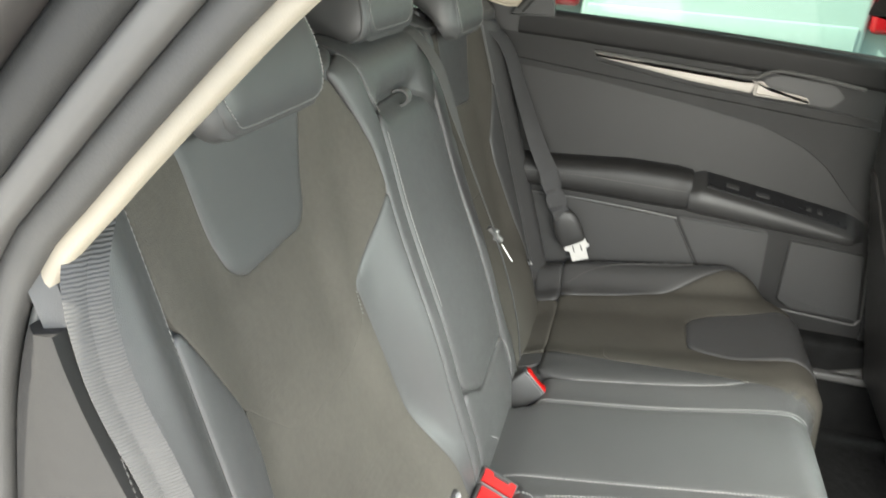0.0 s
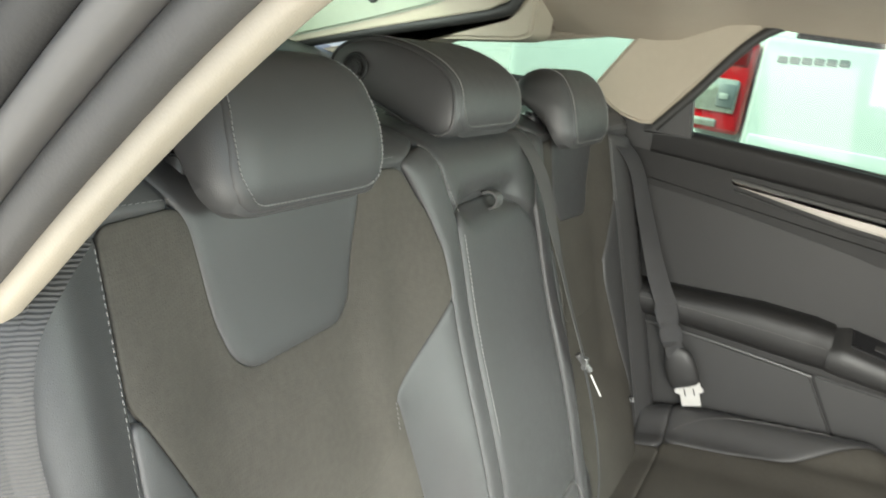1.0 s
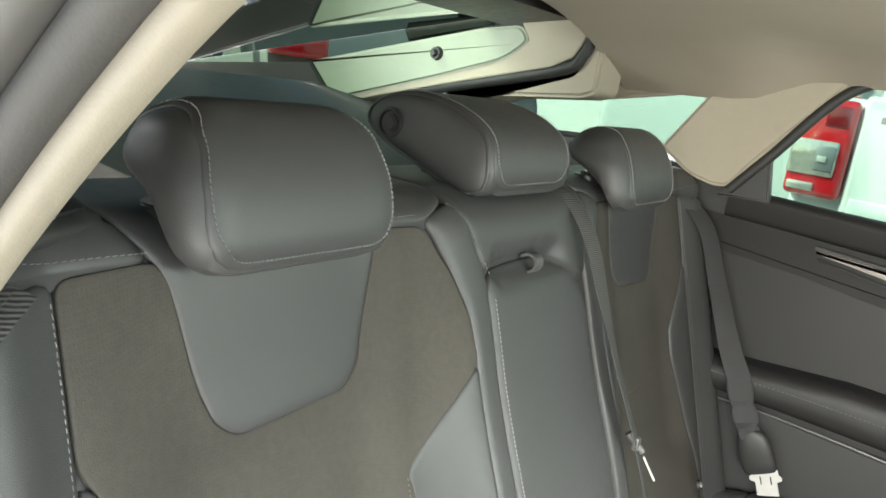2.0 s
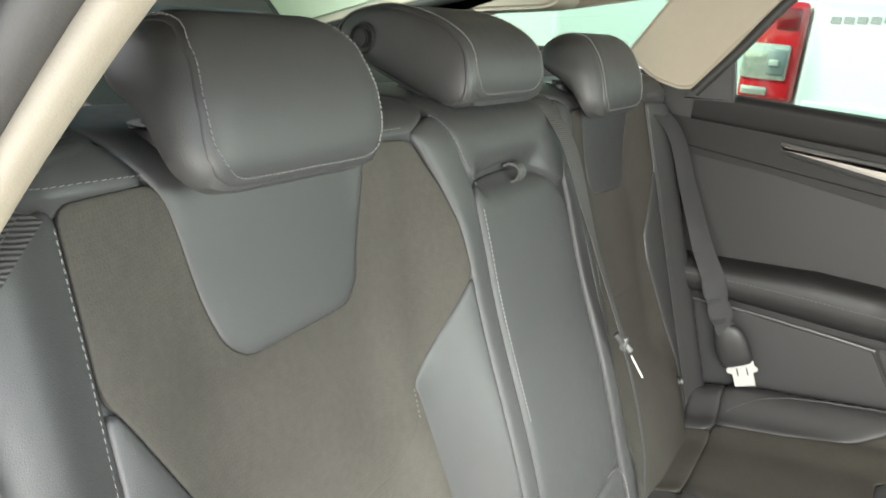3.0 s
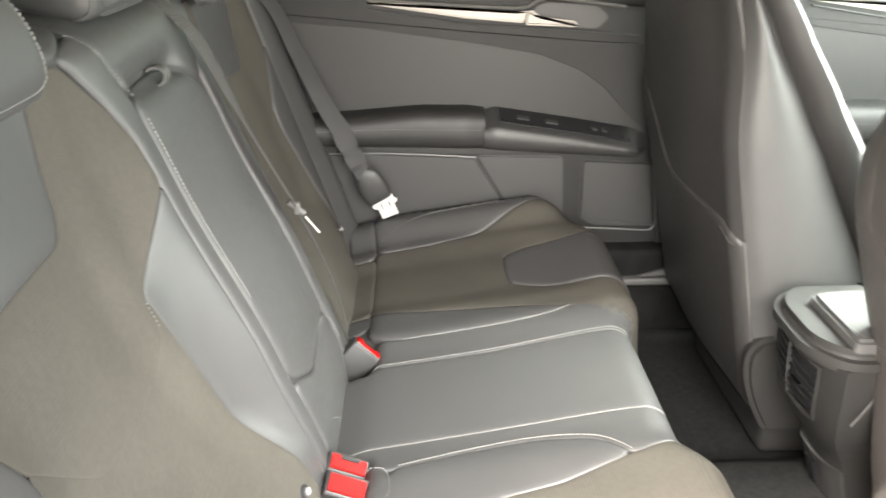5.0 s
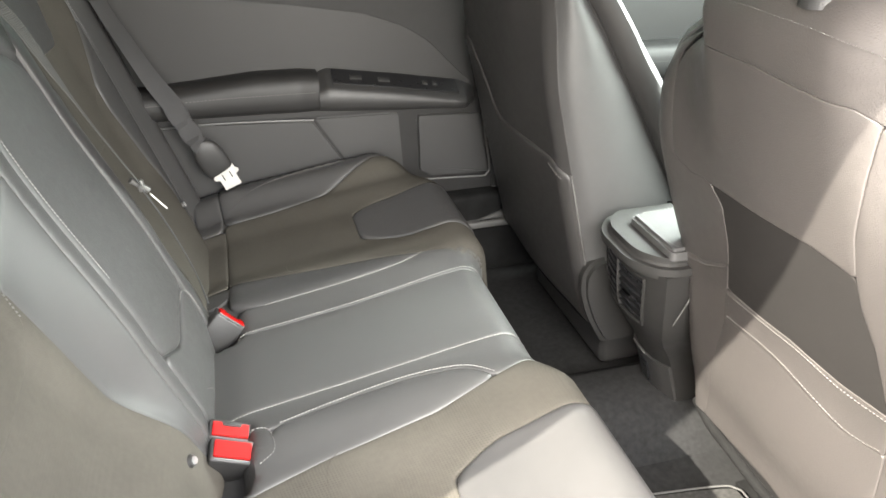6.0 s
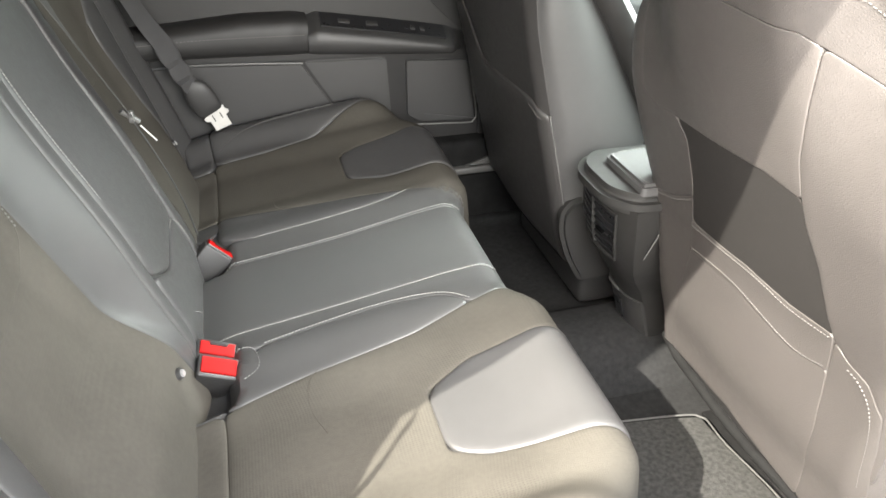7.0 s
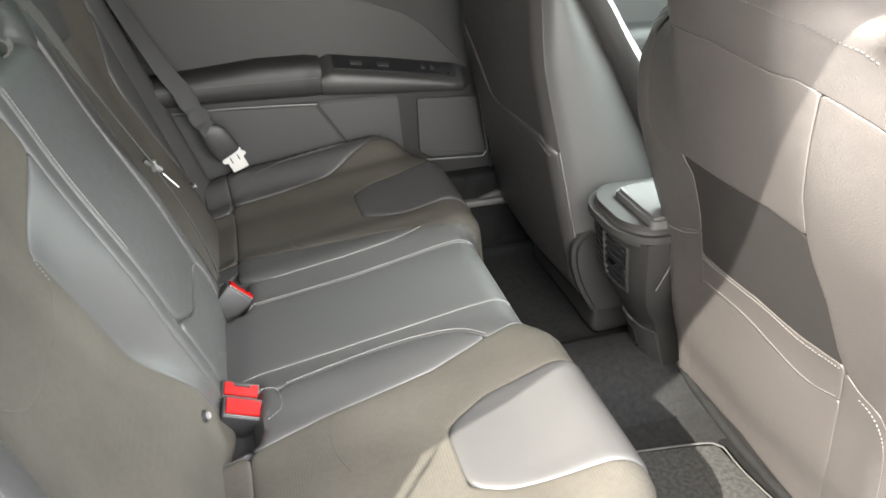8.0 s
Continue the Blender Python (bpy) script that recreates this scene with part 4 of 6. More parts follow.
outer_prof = [(-0.172, 1.080), (-0.156, 1.086), (-0.150, 1.104), (-0.158, 1.145), (-0.178, 1.184), (-0.205, 1.206), (-0.240, 1.208), (-0.268, 1.190), (-0.278, 1.168), (-0.264, 1.151), (-0.228, 1.133), (-0.199, 1.111), (-0.181, 1.090)]
outer_taper = ((1.08, 0.97), (1.10, 1.0), (1.15, 0.985), (1.185, 0.93), (1.212, 0.80))
REST = "charcoal leather headrest with pale stitching on chrome posts"
headrest(YB - 0.445, outer_prof, (1, 0.222, 1), 0.106, 0.124, outer_taper, REST, (-0.078, 0.078))
headrest(YB + 0.358, outer_prof, (1, 0.222, 1), 0.100, 0.128, outer_taper, REST, (-0.078, 0.078))
mid_prof = [(-0.205, 1.116), (-0.193, 1.124), (-0.188, 1.148), (-0.202, 1.190), (-0.250, 1.217), (-0.320, 1.228), (-0.378, 1.214), (-0.396, 1.188), (-0.372, 1.165), (-0.300, 1.138), (-0.235, 1.116)]
headrest(YB - 0.010, mid_prof, (1, 0.24, 1), 0.100, 0.118, ((1.11, 0.98), (1.15, 1.0), (1.22, 0.95)), "low charcoal leather middle headrest with a side button", (-0.05, 0.05), button=True)

# ---------------------------------------------------------------- far rear door, closed
def door_layer(name, outline, y0, y1, mat, parent, label="", bevel=0.006, segs=3, r=0.02):
    return part(name, prism(rounded(outline, r), y0, y1, bevel, segs), mat, parent, label)


def arm_loft(name, xs, tops, bottoms, section, mat, parent, label="", ends=(0.0, 0.0)):
    """A padded ledge on the door: a cross-section in y and z carried along x between a top and a bottom line."""
    verts, faces, m, count = [], [], len(section), 44
    for i in range(count + 1):
        t = i / count
        x = xs[0] + (xs[-1] - xs[0]) * t
        top, bot = np.interp(x, xs, tops), np.interp(x, xs, bottoms)
        pull = max(ends[0] * (1 - smooth01(t / 0.06)), ends[1] * (1 - smooth01((1 - t) / 0.10)))
        for y, f, k in section:
            z = top + (bot - top) * f + k
            verts.append((x, 0.71 + (y - 0.71) * (1 - pull), z))
    for i in range(count):
        for j in range(m):
            a, b = i * m + j, i * m + (j + 1) % m
            faces.append((a, b, b + m, a + m))
    faces += [tuple(range(m)), tuple(count * m + j for j in range(m))]
    return part(name, from_lists(verts, faces), mat, parent, label)


PAD_SECTION = ((0.712, 0, 0), (0.698, 0, 0.001), (0.672, 0, -0.002), (0.658, 0, -0.008), (0.649, 0, -0.018), (0.645, 0.35, 0), (0.644, 0.6, 0), (0.646, 0.82, 0), (0.652, 0.93, 0), (0.662, 0.99, 0), (0.678, 1, 0), (0.712, 1, 0.004))
BASE_SECTION = ((0.712, 0, 0), (0.702, 0, 0), (0.696, 0, -0.002), (0.656, 0, -0.026), (0.646, 0, -0.031), (0.640, 0, -0.037), (0.638, 0.62, 0), (0.642, 0.80, 0), (0.652, 0.93, 0), (0.668, 1, 0), (0.712, 1, 0))
PLATE_SECTION = ((0.695, 0, -0.0005), (0.657, 0, -0.0235), (0.658, 0, -0.029), (0.698, 0, -0.006))


def door_trim(dx, label, group, rear=True):
    d = thing("door_1" if rear else "door_2", label, "car door", group=group, at=(dx, 0, 0))
    door_layer("core", [(-0.22, 0.30), (-0.22, 1.075), (0.80, 1.030), (0.86, 0.30)], 0.711, 0.79, PLASTIC_SOFT, d, r=0.02)
    # sill roll, and the band below it
    sill = spline([(-0.12, 0.722, 1.098), (0.30, 0.722, 1.078), (0.86, 0.722, 1.040)], 0.03)
    part("sill_roll", sweep(sill, rounded([(-0.024, -0.046), (0.020, -0.046), (0.030, 0.006), (0.020, 0.018), (-0.014, 0.018)], 0.012, 4), up=(0, 0, 1)), PLASTIC_SOFT, d, "soft black sill under the window")
    sweep_line = spline([(-0.12, 0.707, 1.016), (0.29, 0.707, 0.966), (0.59, 0.707, 0.940), (0.84, 0.707, 0.925)], 0.03)
    upper = [(-0.22, 1.065), (0.84, 1.005), (0.84, 0.914), (0.59, 0.928), (0.29, 0.954), (-0.22, 1.004)]
    door_layer("upper_panel", upper, 0.7065, 0.73, PLASTIC_SOFT, d, "grained black upper door panel", 0.004, 2, 0.006)
    mid = [(-0.22, 1.012), (0.29, 0.961), (0.59, 0.935), (0.82, 0.921), (0.82, 0.70), (0.745, 0.70), (0.695, 0.745), (0.622, 0.822), (0.561, 0.862), (0.466, 0.898), (0.302, 0.927), (0.056, 0.962), (-0.22, 0.986)]
    door_layer("middle_panel", mid, 0.7020, 0.73, PLASTIC_SOFT, d, "soft black middle door panel", 0.005, 3, 0.012)
    low = [(-0.22, 0.996), (0.056, 0.972), (0.302, 0.937), (0.466, 0.908), (0.570, 0.872), (0.632, 0.832), (0.704, 0.756), (0.755, 0.69), (0.70, 0.66), (-0.22, 0.66)]
    door_layer("front_edge", [(0.80, 0.42), (0.835, 0.42), (0.835, 0.694), (0.775, 0.694)], 0.708, 0.73, PLASTIC_SOFT, d, "", 0.004, 2, 0.006)
    door_layer("padded_panel", low, 0.7060, 0.73, LEATHER_DEEP, d, "padded charcoal door insert", 0.002, 4, 0.02)
    # silver blade with the release lever
    blade = [(0.064, 1.022, 0.004), (0.080, 1.029, 0.004), (0.226, 1.012), (0.408, 1.000), (0.436, 1.002, 0.004), (0.425, 0.975, 0.006), (0.290, 0.987), (0.080, 1.018, 0.004)]
    door_layer("silver_blade", blade, 0.693, 0.714, SILVER, d, "brushed silver door blade", 0.004, 3, 0.01)
    rim = spline([(0.064, 0.700, 1.030), (0.226, 0.700, 1.018), (0.408, 0.700, 1.008), (0.445, 0.700, 1.018), (0.475, 0.700, 1.029), (0.56, 0.700, 1.022), (0.66, 0.700, 1.008)], 0.012)
    part("blade_rim", sweep(rim, circle(0.0045, 8), up=(0, 1, 0)), PLASTIC_GREY, d, "thin grey edge over the silver blade")
    rim2 = spline([(0.074, 0.702, 1.008), (0.29, 0.702, 0.975), (0.426, 0.702, 0.965), (0.58, 0.702, 0.955), (0.70, 0.702, 0.944)], 0.012)
    part("blade_shadow_line", sweep(rim2, circle(0.002, 8), up=(0, 1, 0)), PLASTIC, d)
    door_layer("handle_recess", [(0.432, 0.975), (0.452, 1.012), (0.480, 1.022), (0.60, 1.012), (0.63, 0.985), (0.60, 0.956), (0.55, 0.960)], 0.705, 0.716, PLASTIC, d, "dark recess behind the lever", 0.003, 2, 0.012)
    lever = [(0.430, 1.002, 0.004), (0.446, 1.004, 0.006), (0.462, 0.990, 0.02), (0.545, 0.979, 0.006), (0.553, 0.966, 0.004), (0.430, 0.972, 0.004)]
    door_layer("release_lever", lever, 0.684, 0.700, SILVER, d, "silver inner door handle", 0.005, 3, 0.01)
    # armrest: padded rear half, switch half with a silver edge
    arm_loft("armrest_pad", (-0.22, 0.012, 0.187, 0.300, 0.338), (0.762, 0.772, 0.785, 0.783, 0.777), (0.695, 0.695, 0.690, 0.686, 0.685), PAD_SECTION, LEATHER_DEEP, d, "padded charcoal leather armrest", (0.0, 0.12))
    stitch = spline([(-0.06, 0.6425, 0.738), (0.10, 0.6425, 0.742), (0.325, 0.6425, 0.738)], 0.007)
    vs, fs = [], []
    for p in stitch[::1]:
        k = len(vs)
        for e, q in ((-0.002, -0.0006), (0.002, -0.0006), (0.002, 0.0006), (-0.002, 0.0006)):
            vs.append((p[0] + e, p[1] + 0.001, p[2] + q))
        fs.append((k, k + 1, k + 2, k + 3))
    part("stitching", from_lists(vs, fs), THREAD_GREY, d, "fine grey stitching")
    arm_loft("armrest_base", (0.336, 0.362, 0.545, 0.700, 0.742), (0.770, 0.779, 0.750, 0.722, 0.704), (0.684, 0.681, 0.668, 0.658, 0.660), BASE_SECTION, PLASTIC, d, "black plastic armrest front", (0.06, 0.75))
    arm_loft("switch_plate", (0.372, 0.545, 0.690), (0.7795, 0.7520, 0.7260), (0.70, 0.69, 0.68), PLATE_SECTION, GLOSS_BLACK, d, "gloss black switch plate")
    for x in (0.43, 0.50, 0.605, 0.630):
        part("switch", box((0.030 if x < 0.55 else 0.012, 0.014, 0.006), (x, 0.675, 0.7575 - 0.158 * (x - 0.43)), 0.002, 2, pose(0, 0, 0, 30, 9, 0)), PLASTIC, d, "small black window switch")
    # lower panels, map pocket lip and bin
    door_layer("pocket_panel", [(-0.22, 0.660), (0.055, 0.664), (0.318, 0.650, 0.008), (0.410, 0.50, 0.05), (0.44, 0.40), (-0.22, 0.40)], 0.7035, 0.73, PLASTIC, d, "grained black lower door panel", 0.003, 3, 0.01)
    lip = spline([(-0.10, 0.702, 0.664), (0.055, 0.700, 0.666), (0.20, 0.700, 0.660), (0.322, 0.702, 0.651)], 0.015)
    part("pocket_lip", sweep(lip, circle(0.003, 8), up=(0, 1, 0)), PLASTIC_GREY, d, "pale edge of the door pocket")
    door_layer("bin_front", [(0.324, 0.655), (0.540, 0.650), (0.550, 0.470), (0.47, 0.43), (0.416, 0.50)], 0.7055, 0.73, PLASTIC, d, "", 0.004, 4, 0.015)
    door_layer("bin_panel", [(0.588, 0.640), (0.765, 0.630), (0.793, 0.450, 0.008), (0.630, 0.455), (0.590, 0.478)], 0.7050, 0.73, PLASTIC, d, "", 0.006, 3, 0.012)
    edge = spline([(0.60, 0.704, 0.455), (0.70, 0.704, 0.449), (0.780, 0.704, 0.445), (0.792, 0.704, 0.460), (0.785, 0.704, 0.52), (0.768, 0.704, 0.625)], 0.012)
    part("bin_edge", sweep(edge, circle(0.0026, 8), up=(0, 1, 0)), PLASTIC_GREY, d, "worn pale edge of the door panel")
    door_layer("corner_cover", [(-0.140, 1.095), (-0.122, 1.122), (-0.066, 1.196), (-0.052, 1.190), (-0.040, 1.120), (-0.036, 1.100)], 0.672, 0.70, PLASTIC, d, "black window corner cover", 0.004, 2, 0.006)
    window = from_lists([(-0.13, 0.745, 1.09), (0.86, 0.745, 1.05), (0.80, 0.715, 1.40), (-0.10, 0.715, 1.40)], [(0, 1, 2, 3)])
    w = part("window", window, GLASS_GREEN, d, "green tinted window glass")
    w.visible_shadow = False
    seal = spline([(-0.13, 0.742, 1.103), (0.30, 0.742, 1.091), (0.86, 0.742, 1.058)], 0.03)
    part("window_seal", sweep(seal, circle(0.008, 8), up=(0, 0, 1)), RUBBER, d, "black rubber window seal")
    return d


door_trim(0.0, "closed rear car door with black trim and a silver blade", "car doors")
door_trim(1.02, "closed front car door seen past the seats", "car doors", rear=False)
b_pillar = thing("pillar_trim", "black trim on the pillar between the doors", "pillar trim", kind="structure")
part("cover", prism(rounded([(0.79, 0.2), (0.74, 1.38), (0.86, 1.38), (0.94, 0.2)], 0.03), 0.735, 0.80, 0.02, 4), PLASTIC_SOFT, b_pillar)
# sill step seen below the door
sill_step = thing("sill_step", "grey plastic scuff plate along the door sill", "sill plate", kind="structure")
part("sill_cover", box((2.2, 0.12, 0.11), (0.75, 0.715, 0.352), 0.015, 3), CARPET_BLACK, sill_step, "black sill cover")
part("plate", box((0.60, 0.06, 0.02), (0.72, 0.665, 0.325), 0.006, 3), PLASTIC_GREY, sill_step)
part("end_fin", prism(rounded([(0.74, 0.334), (0.845, 0.334), (0.842, 0.366)], 0.006), 0.645, 0.66, 0.003), PLASTIC_GREY, sill_step, "raised grey end of the sill plate")


# ---------------------------------------------------------------- belts and buckles
def ribbon(points, width, across, thick=0.0014):
    """A belt: points along its middle, and the way that its width runs at each."""
    path = spline(points, 0.012)
    wide = spline(across, 0.012) if len(across) > 1 else None
    verts, faces = [], []
    for i, p in enumerate(path):
        t = path[min(i + 1, len(path) - 1)] - path[max(i - 1, 0)]
        t = Vector(t).normalized()
        f = i / (len(path) - 1) * (len(across) - 1)
        a, b = Vector(across[int(f)]), Vector(across[min(int(f) + 1, len(across) - 1)])
        w = (a.lerp(b, f - int(f)))
        w = (w - t * w.dot(t)).normalized()
        n = t.cross(w)
        q = Vector(p)
        for k in (-1, -0.5, 0, 0.5, 1):
            verts.append(q + w * k * width / 2 + n * (thick if abs(k) < 1 else thick * 0.3))
        for k in (1, 0.5, 0, -0.5, -1):
            verts.append(q + w * k * width / 2 - n * (thick if abs(k) < 1 else thick * 0.3))
    for i in range(len(path) - 1):
        for j in range(10):
            a, b = i * 10 + j, i * 10 + (j + 1) % 10
            faces.append((a, b, b + 10, a + 10))
    faces.append(tuple(range(10)))
    faces.append(tuple((len(path) - 1) * 10 + j for j in range(10)))
    return from_lists(verts, faces)


loop_foot = back_surface(-0.060, 0.604)
loop_path = [loop_foot + BACK_V * 0.012 * math.cos(a) + BACK_N * (0.012 + 0.014 * math.sin(a)) for a in np.linspace(-0.6, math.pi + 0.6, 19)]
part("pull_loop", sweep(loop_path, [(-0.0016, -0.0095), (0.0016, -0.0095), (0.0016, 0.0095), (-0.0016, 0.0095)], up=(0, 1, 0)), PLASTIC_GREY, back_far, "grey woven pull loop")

belt = thing("seat_belt", "black seat belt hanging beside the seat with a pale metal tongue", "seat belt", group="rear seat belts")
part("webbing", ribbon([(-0.34, 0.585, 1.10), (-0.27, 0.600, 1.125), (-0.235, 0.625, 1.105), (-0.143, 0.646, 1.035), (-0.088, 0.642, 0.92), (-0.034, 0.630, 0.805), (0.006, 0.628, 0.735)], 0.047, [(0.0, 1, 0), (0.2, 1, 0.1), (0.35, 0.9, 0.2), (0.45, 0.85, 0.2), (0.6, 0.75, 0.25), (0.8, 0.5, 0.3)]), WEBBING, belt)


def pad_loft(stations, across, segs=16, power=2.6):
    """Rounded flat padding along a line: middle point, width, thickness and twist in degrees at each station."""
    path = [Vector(q[0]) for q in stations]
    verts, faces = [], []
    for i, (p, wide, thick, twist) in enumerate(stations):
        t = (path[min(i + 1, len(path) - 1)] - path[max(i - 1, 0)]).normalized()
        w = Vector(across)
        w = Matrix.Rotation(radians(twist), 3, t) @ (w - t * w.dot(t)).normalized()
        n = t.cross(w)
        for k in range(segs):
            a = 2 * math.pi * k / segs
            ca, sa = math.cos(a), math.sin(a)
            r = (abs(ca) ** power + abs(sa) ** power) ** (-1 / power)
            verts.append(Vector(p) + w * ca * r * wide / 2 + n * sa * r * thick / 2)
    for i in range(len(path) - 1):
        for k in range(segs):
            a, b = i * segs + k, i * segs + (k + 1) % segs
            faces.append((a, b, b + segs, a + segs))
    faces += [tuple(range(segs)), tuple((len(path) - 1) * segs + k for k in range(segs))]
    return from_lists(verts, faces)


sleeve = [((0.001, 0.628, 0.742), 0.050, 0.005, 0), ((0.006, 0.626, 0.728), 0.051, 0.007, 2), ((0.012, 0.627, 0.713), 0.050, 0.007, 3), ((0.016, 0.629, 0.702), 0.047, 0.006, 1),
          ((0.020, 0.623, 0.694), 0.044, 0.009, -6), ((0.024, 0.627, 0.685), 0.049, 0.010, 6), ((0.029, 0.629, 0.672), 0.050, 0.008, 7), ((0.034, 0.631, 0.660), 0.047, 0.006, 4),
          ((0.038, 0.623, 0.653), 0.040, 0.010, -8), ((0.042, 0.628, 0.646), 0.044, 0.012, 0), ((0.048, 0.632, 0.634), 0.042, 0.010, 4), ((0.056, 0.634, 0.618), 0.040, 0.008, 0)]
part("belt_sleeve", pad_loft(sleeve, (0.8, 0.5, 0.3)), WEBBING, belt, "creased black sleeve sewn round the belt")
grip = [((0.046, 0.632, 0.648), 0.020, 0.012, 0), ((0.048, 0.632, 0.643), 0.040, 0.018, 0), ((0.052, 0.633, 0.634), 0.056, 0.023, 0), ((0.058, 0.634, 0.620), 0.065, 0.026, 0), ((0.066, 0.636, 0.602), 0.069, 0.026, 0), ((0.074, 0.638, 0.584), 0.068, 0.024, 0), ((0.081, 0.639, 0.570), 0.064, 0.021, 0), ((0.083, 0.640, 0.566), 0.058, 0.016, 0)]
part("tongue_grip", pad_loft(grip, (0.95, 0.1, 0.35), 24), PLASTIC, belt, "rounded black plastic tongue grip")
tongue_at = pose(0.090, 0.640, 0.566, 0, -22, 0)
plate = prism([(-0.026, 0.008), (-0.026, -0.002), (-0.032, -0.008), (-0.031, -0.014), (-0.021, -0.018), (-0.021, -0.046), (0.021, -0.046), (0.021, -0.018), (0.031, -0.014), (0.032, -0.008), (0.026, -0.002), (0.026, 0.008)], -0.0015, 0.0015, 0)
bmesh.ops.transform(plate, matrix=tongue_at, verts=plate.verts)
tongue = part("tongue", plate, WHITE_PLASTIC, belt, "pale metal belt tongue")
for dx in (-0.010, 0.010):
    slot = box((0.0035, 0.0042, 0.018), (dx, 0, -0.014), 0.001, 1)
    bmesh.ops.transform(slot, matrix=tongue_at, verts=slot.verts)
    part("slot", slot, RUBBER, tongue, "narrow dark slot")

mid_belt = thing("seat_belt", "grey middle seat belt down the backrest with a small bright tongue", "seat belt", group="rear seat belts")
part("webbing", ribbon([(-0.235, 0.080, 1.118), (-0.196, 0.082, 1.108), (-0.148, 0.080, 1.058), (-0.112, 0.090, 0.97), (-0.078, 0.104, 0.88), (-0.030, 0.124, 0.764)], 0.036, [(0.2, 1, 0), (0.2, 1, 0), (0.05, 1, 0.0), (-0.18, 1, -0.12), (-0.22, 1, -0.18), (-0.22, 1, -0.18)]), WEBBING_PALE, mid_belt)
part("lower_webbing", ribbon([(-0.030, 0.125, 0.757), (-0.010, 0.136, 0.700), (0.012, 0.146, 0.630), (0.030, 0.150, 0.560), (0.040, 0.150, 0.500)], 0.020, [(-0.2, 1, -0.2)] * 2), WEBBING, mid_belt)
cp = Vector((-0.029, 0.124, 0.760))
part("clip", join(rod(cp + Vector((-0.014, -0.004, 0.014)), cp + Vector((0.010, 0.006, -0.012)), 0.0055, 12), box((0.010, 0.012, 0.022), cp, 0.003, 2)), PLASTIC_GREY, mid_belt, "grey belt clip")
tip_m = look((-0.0095, 0.150, 0.7175), (0.0, 0.154, 0.702))
tip = box((0.0065, 0.003, 0.042), (0, 0, 0), 0.0012, 2)
bmesh.ops.transform(tip, matrix=tip_m, verts=tip.verts)
part("tongue", tip, WHITE_PLASTIC, mid_belt, "small white belt tongue")

near_belt = thing("seat_belt", "grey ribbed seat belt hanging beside the backrest", "seat belt", group="rear seat belts")
near_line = [BACK_O + BACK_V * v + BACK_N * h + Vector((0, u, 0)) for u, v, h in ((-0.690, 0.72, 0.010), (-0.715, 0.665, 0.026), (-0.768, 0.612, 0.032), (-0.7835, 0.560, 0.034), (-0.7825, 0.515, 0.032), (-0.7795, 0.460, 0.036), (-0.772, 0.36, 0.036), (-0.764, 0.20, 0.034))]
part("webbing", ribbon(near_line[1:], 0.028, [(0.5, 1, 0.2), (0.6, 0.9, 0.3), (0.65, 0.8, 0.3), (0.45, 0.9, 0.3), (0.4, 1.0, 0.2)]), WEBBING_PALE, near_belt)
part("lower_webbing", ribbon([p + Vector((-0.004, -0.007, 0.0)) for p in near_line[1:]], 0.016, [(0.55, 0.9, 0.3), (0.30, 1.0, 0.3), (0.35, 1.0, 0.2)]), WEBBING_PALE, near_belt, "folded edge of the grey webbing")



def buckle(x, y, z, lean, tip_over, label, wide=0.022, notch=True):
    b = thing("belt_buckle", label, "belt buckle", group="belt buckles")
    m = pose(x, y, z, tip_over, lean, 0)

    def put(name, bm, mat, text="", parent=b):
        bmesh.ops.transform(bm, matrix=m, verts=bm.verts)
        return part(name, bm, mat, parent, text)

    body = box((0.064, wide + 0.012, 0.080), (0, 0, -0.0415), 0.004, 3)
    for q in body.verts:
        q.co.x *= 1 + 1.6 * min(q.co.z + 0.02, 0.0)
    put("housing", body, PLASTIC, "black plastic buckle housing")
    w, e = 0.0275, wide / 2
    cap = [(-w, -e), (w, -e), (w, e), (-w, e)] if not notch else [(-w, -e), (w, -e), (w, e), (w * 0.62, e), (w * 0.55, e - 0.006), (-w * 0.45, e - 0.006), (-w * 0.52, e), (-w, e)]
    put("release_button", prism(cap, -0.003, 0.0035, 0.0012, 2, axis="z"), RED, "red release button")
    if notch:
        put("slot", box((w, 0.0055, 0.004), (0.001, e - 0.002, -0.001), 0.001, 1), GLOSS_BLACK, "dark tongue slot")
    put("lip", box((0.058, 0.0022, 0.0030), (0.0, -e - 0.0022, 0.0), 0.001, 2), PLASTIC_GREY, "pale worn edge under the button")
    put("stem", box((0.036, 0.012, 0.07), (0, 0.002, -0.100), 0.004, 2), PLASTIC)
    return b


buckle(0.071, -0.244, 0.4745, 23, 27, "black belt buckle with a broad red release button", 0.026, False)
buckle(0.069, -0.198, 0.4735, 23, 27, "black belt buckle with a notched red release button")
buckle(0.080, 0.116, 0.477, 46, -8, "black belt buckle leaning forward with a red button", 0.018)
boot = thing("buckle_surround", "charcoal leather pocket round the belt buckles", "seat trim")
panel("surround", cushion_surface, [(-0.205, 0.012), (-0.207, 0.070, 0.02), (-0.262, 0.078, 0.03), (-0.272, 0.045), (-0.240, 0.030), (-0.236, 0.012)], LEATHER, boot, puff=0.004, edge=0.006, r=0.02)
stitches(cushion_surface, [(-0.200, 0.030), (-0.206, 0.064), (-0.235, 0.076), (-0.262, 0.074), (-0.278, 0.050)], boot, lift=0.0048, pitch=0.006, long=0.0045, wide=0.001)


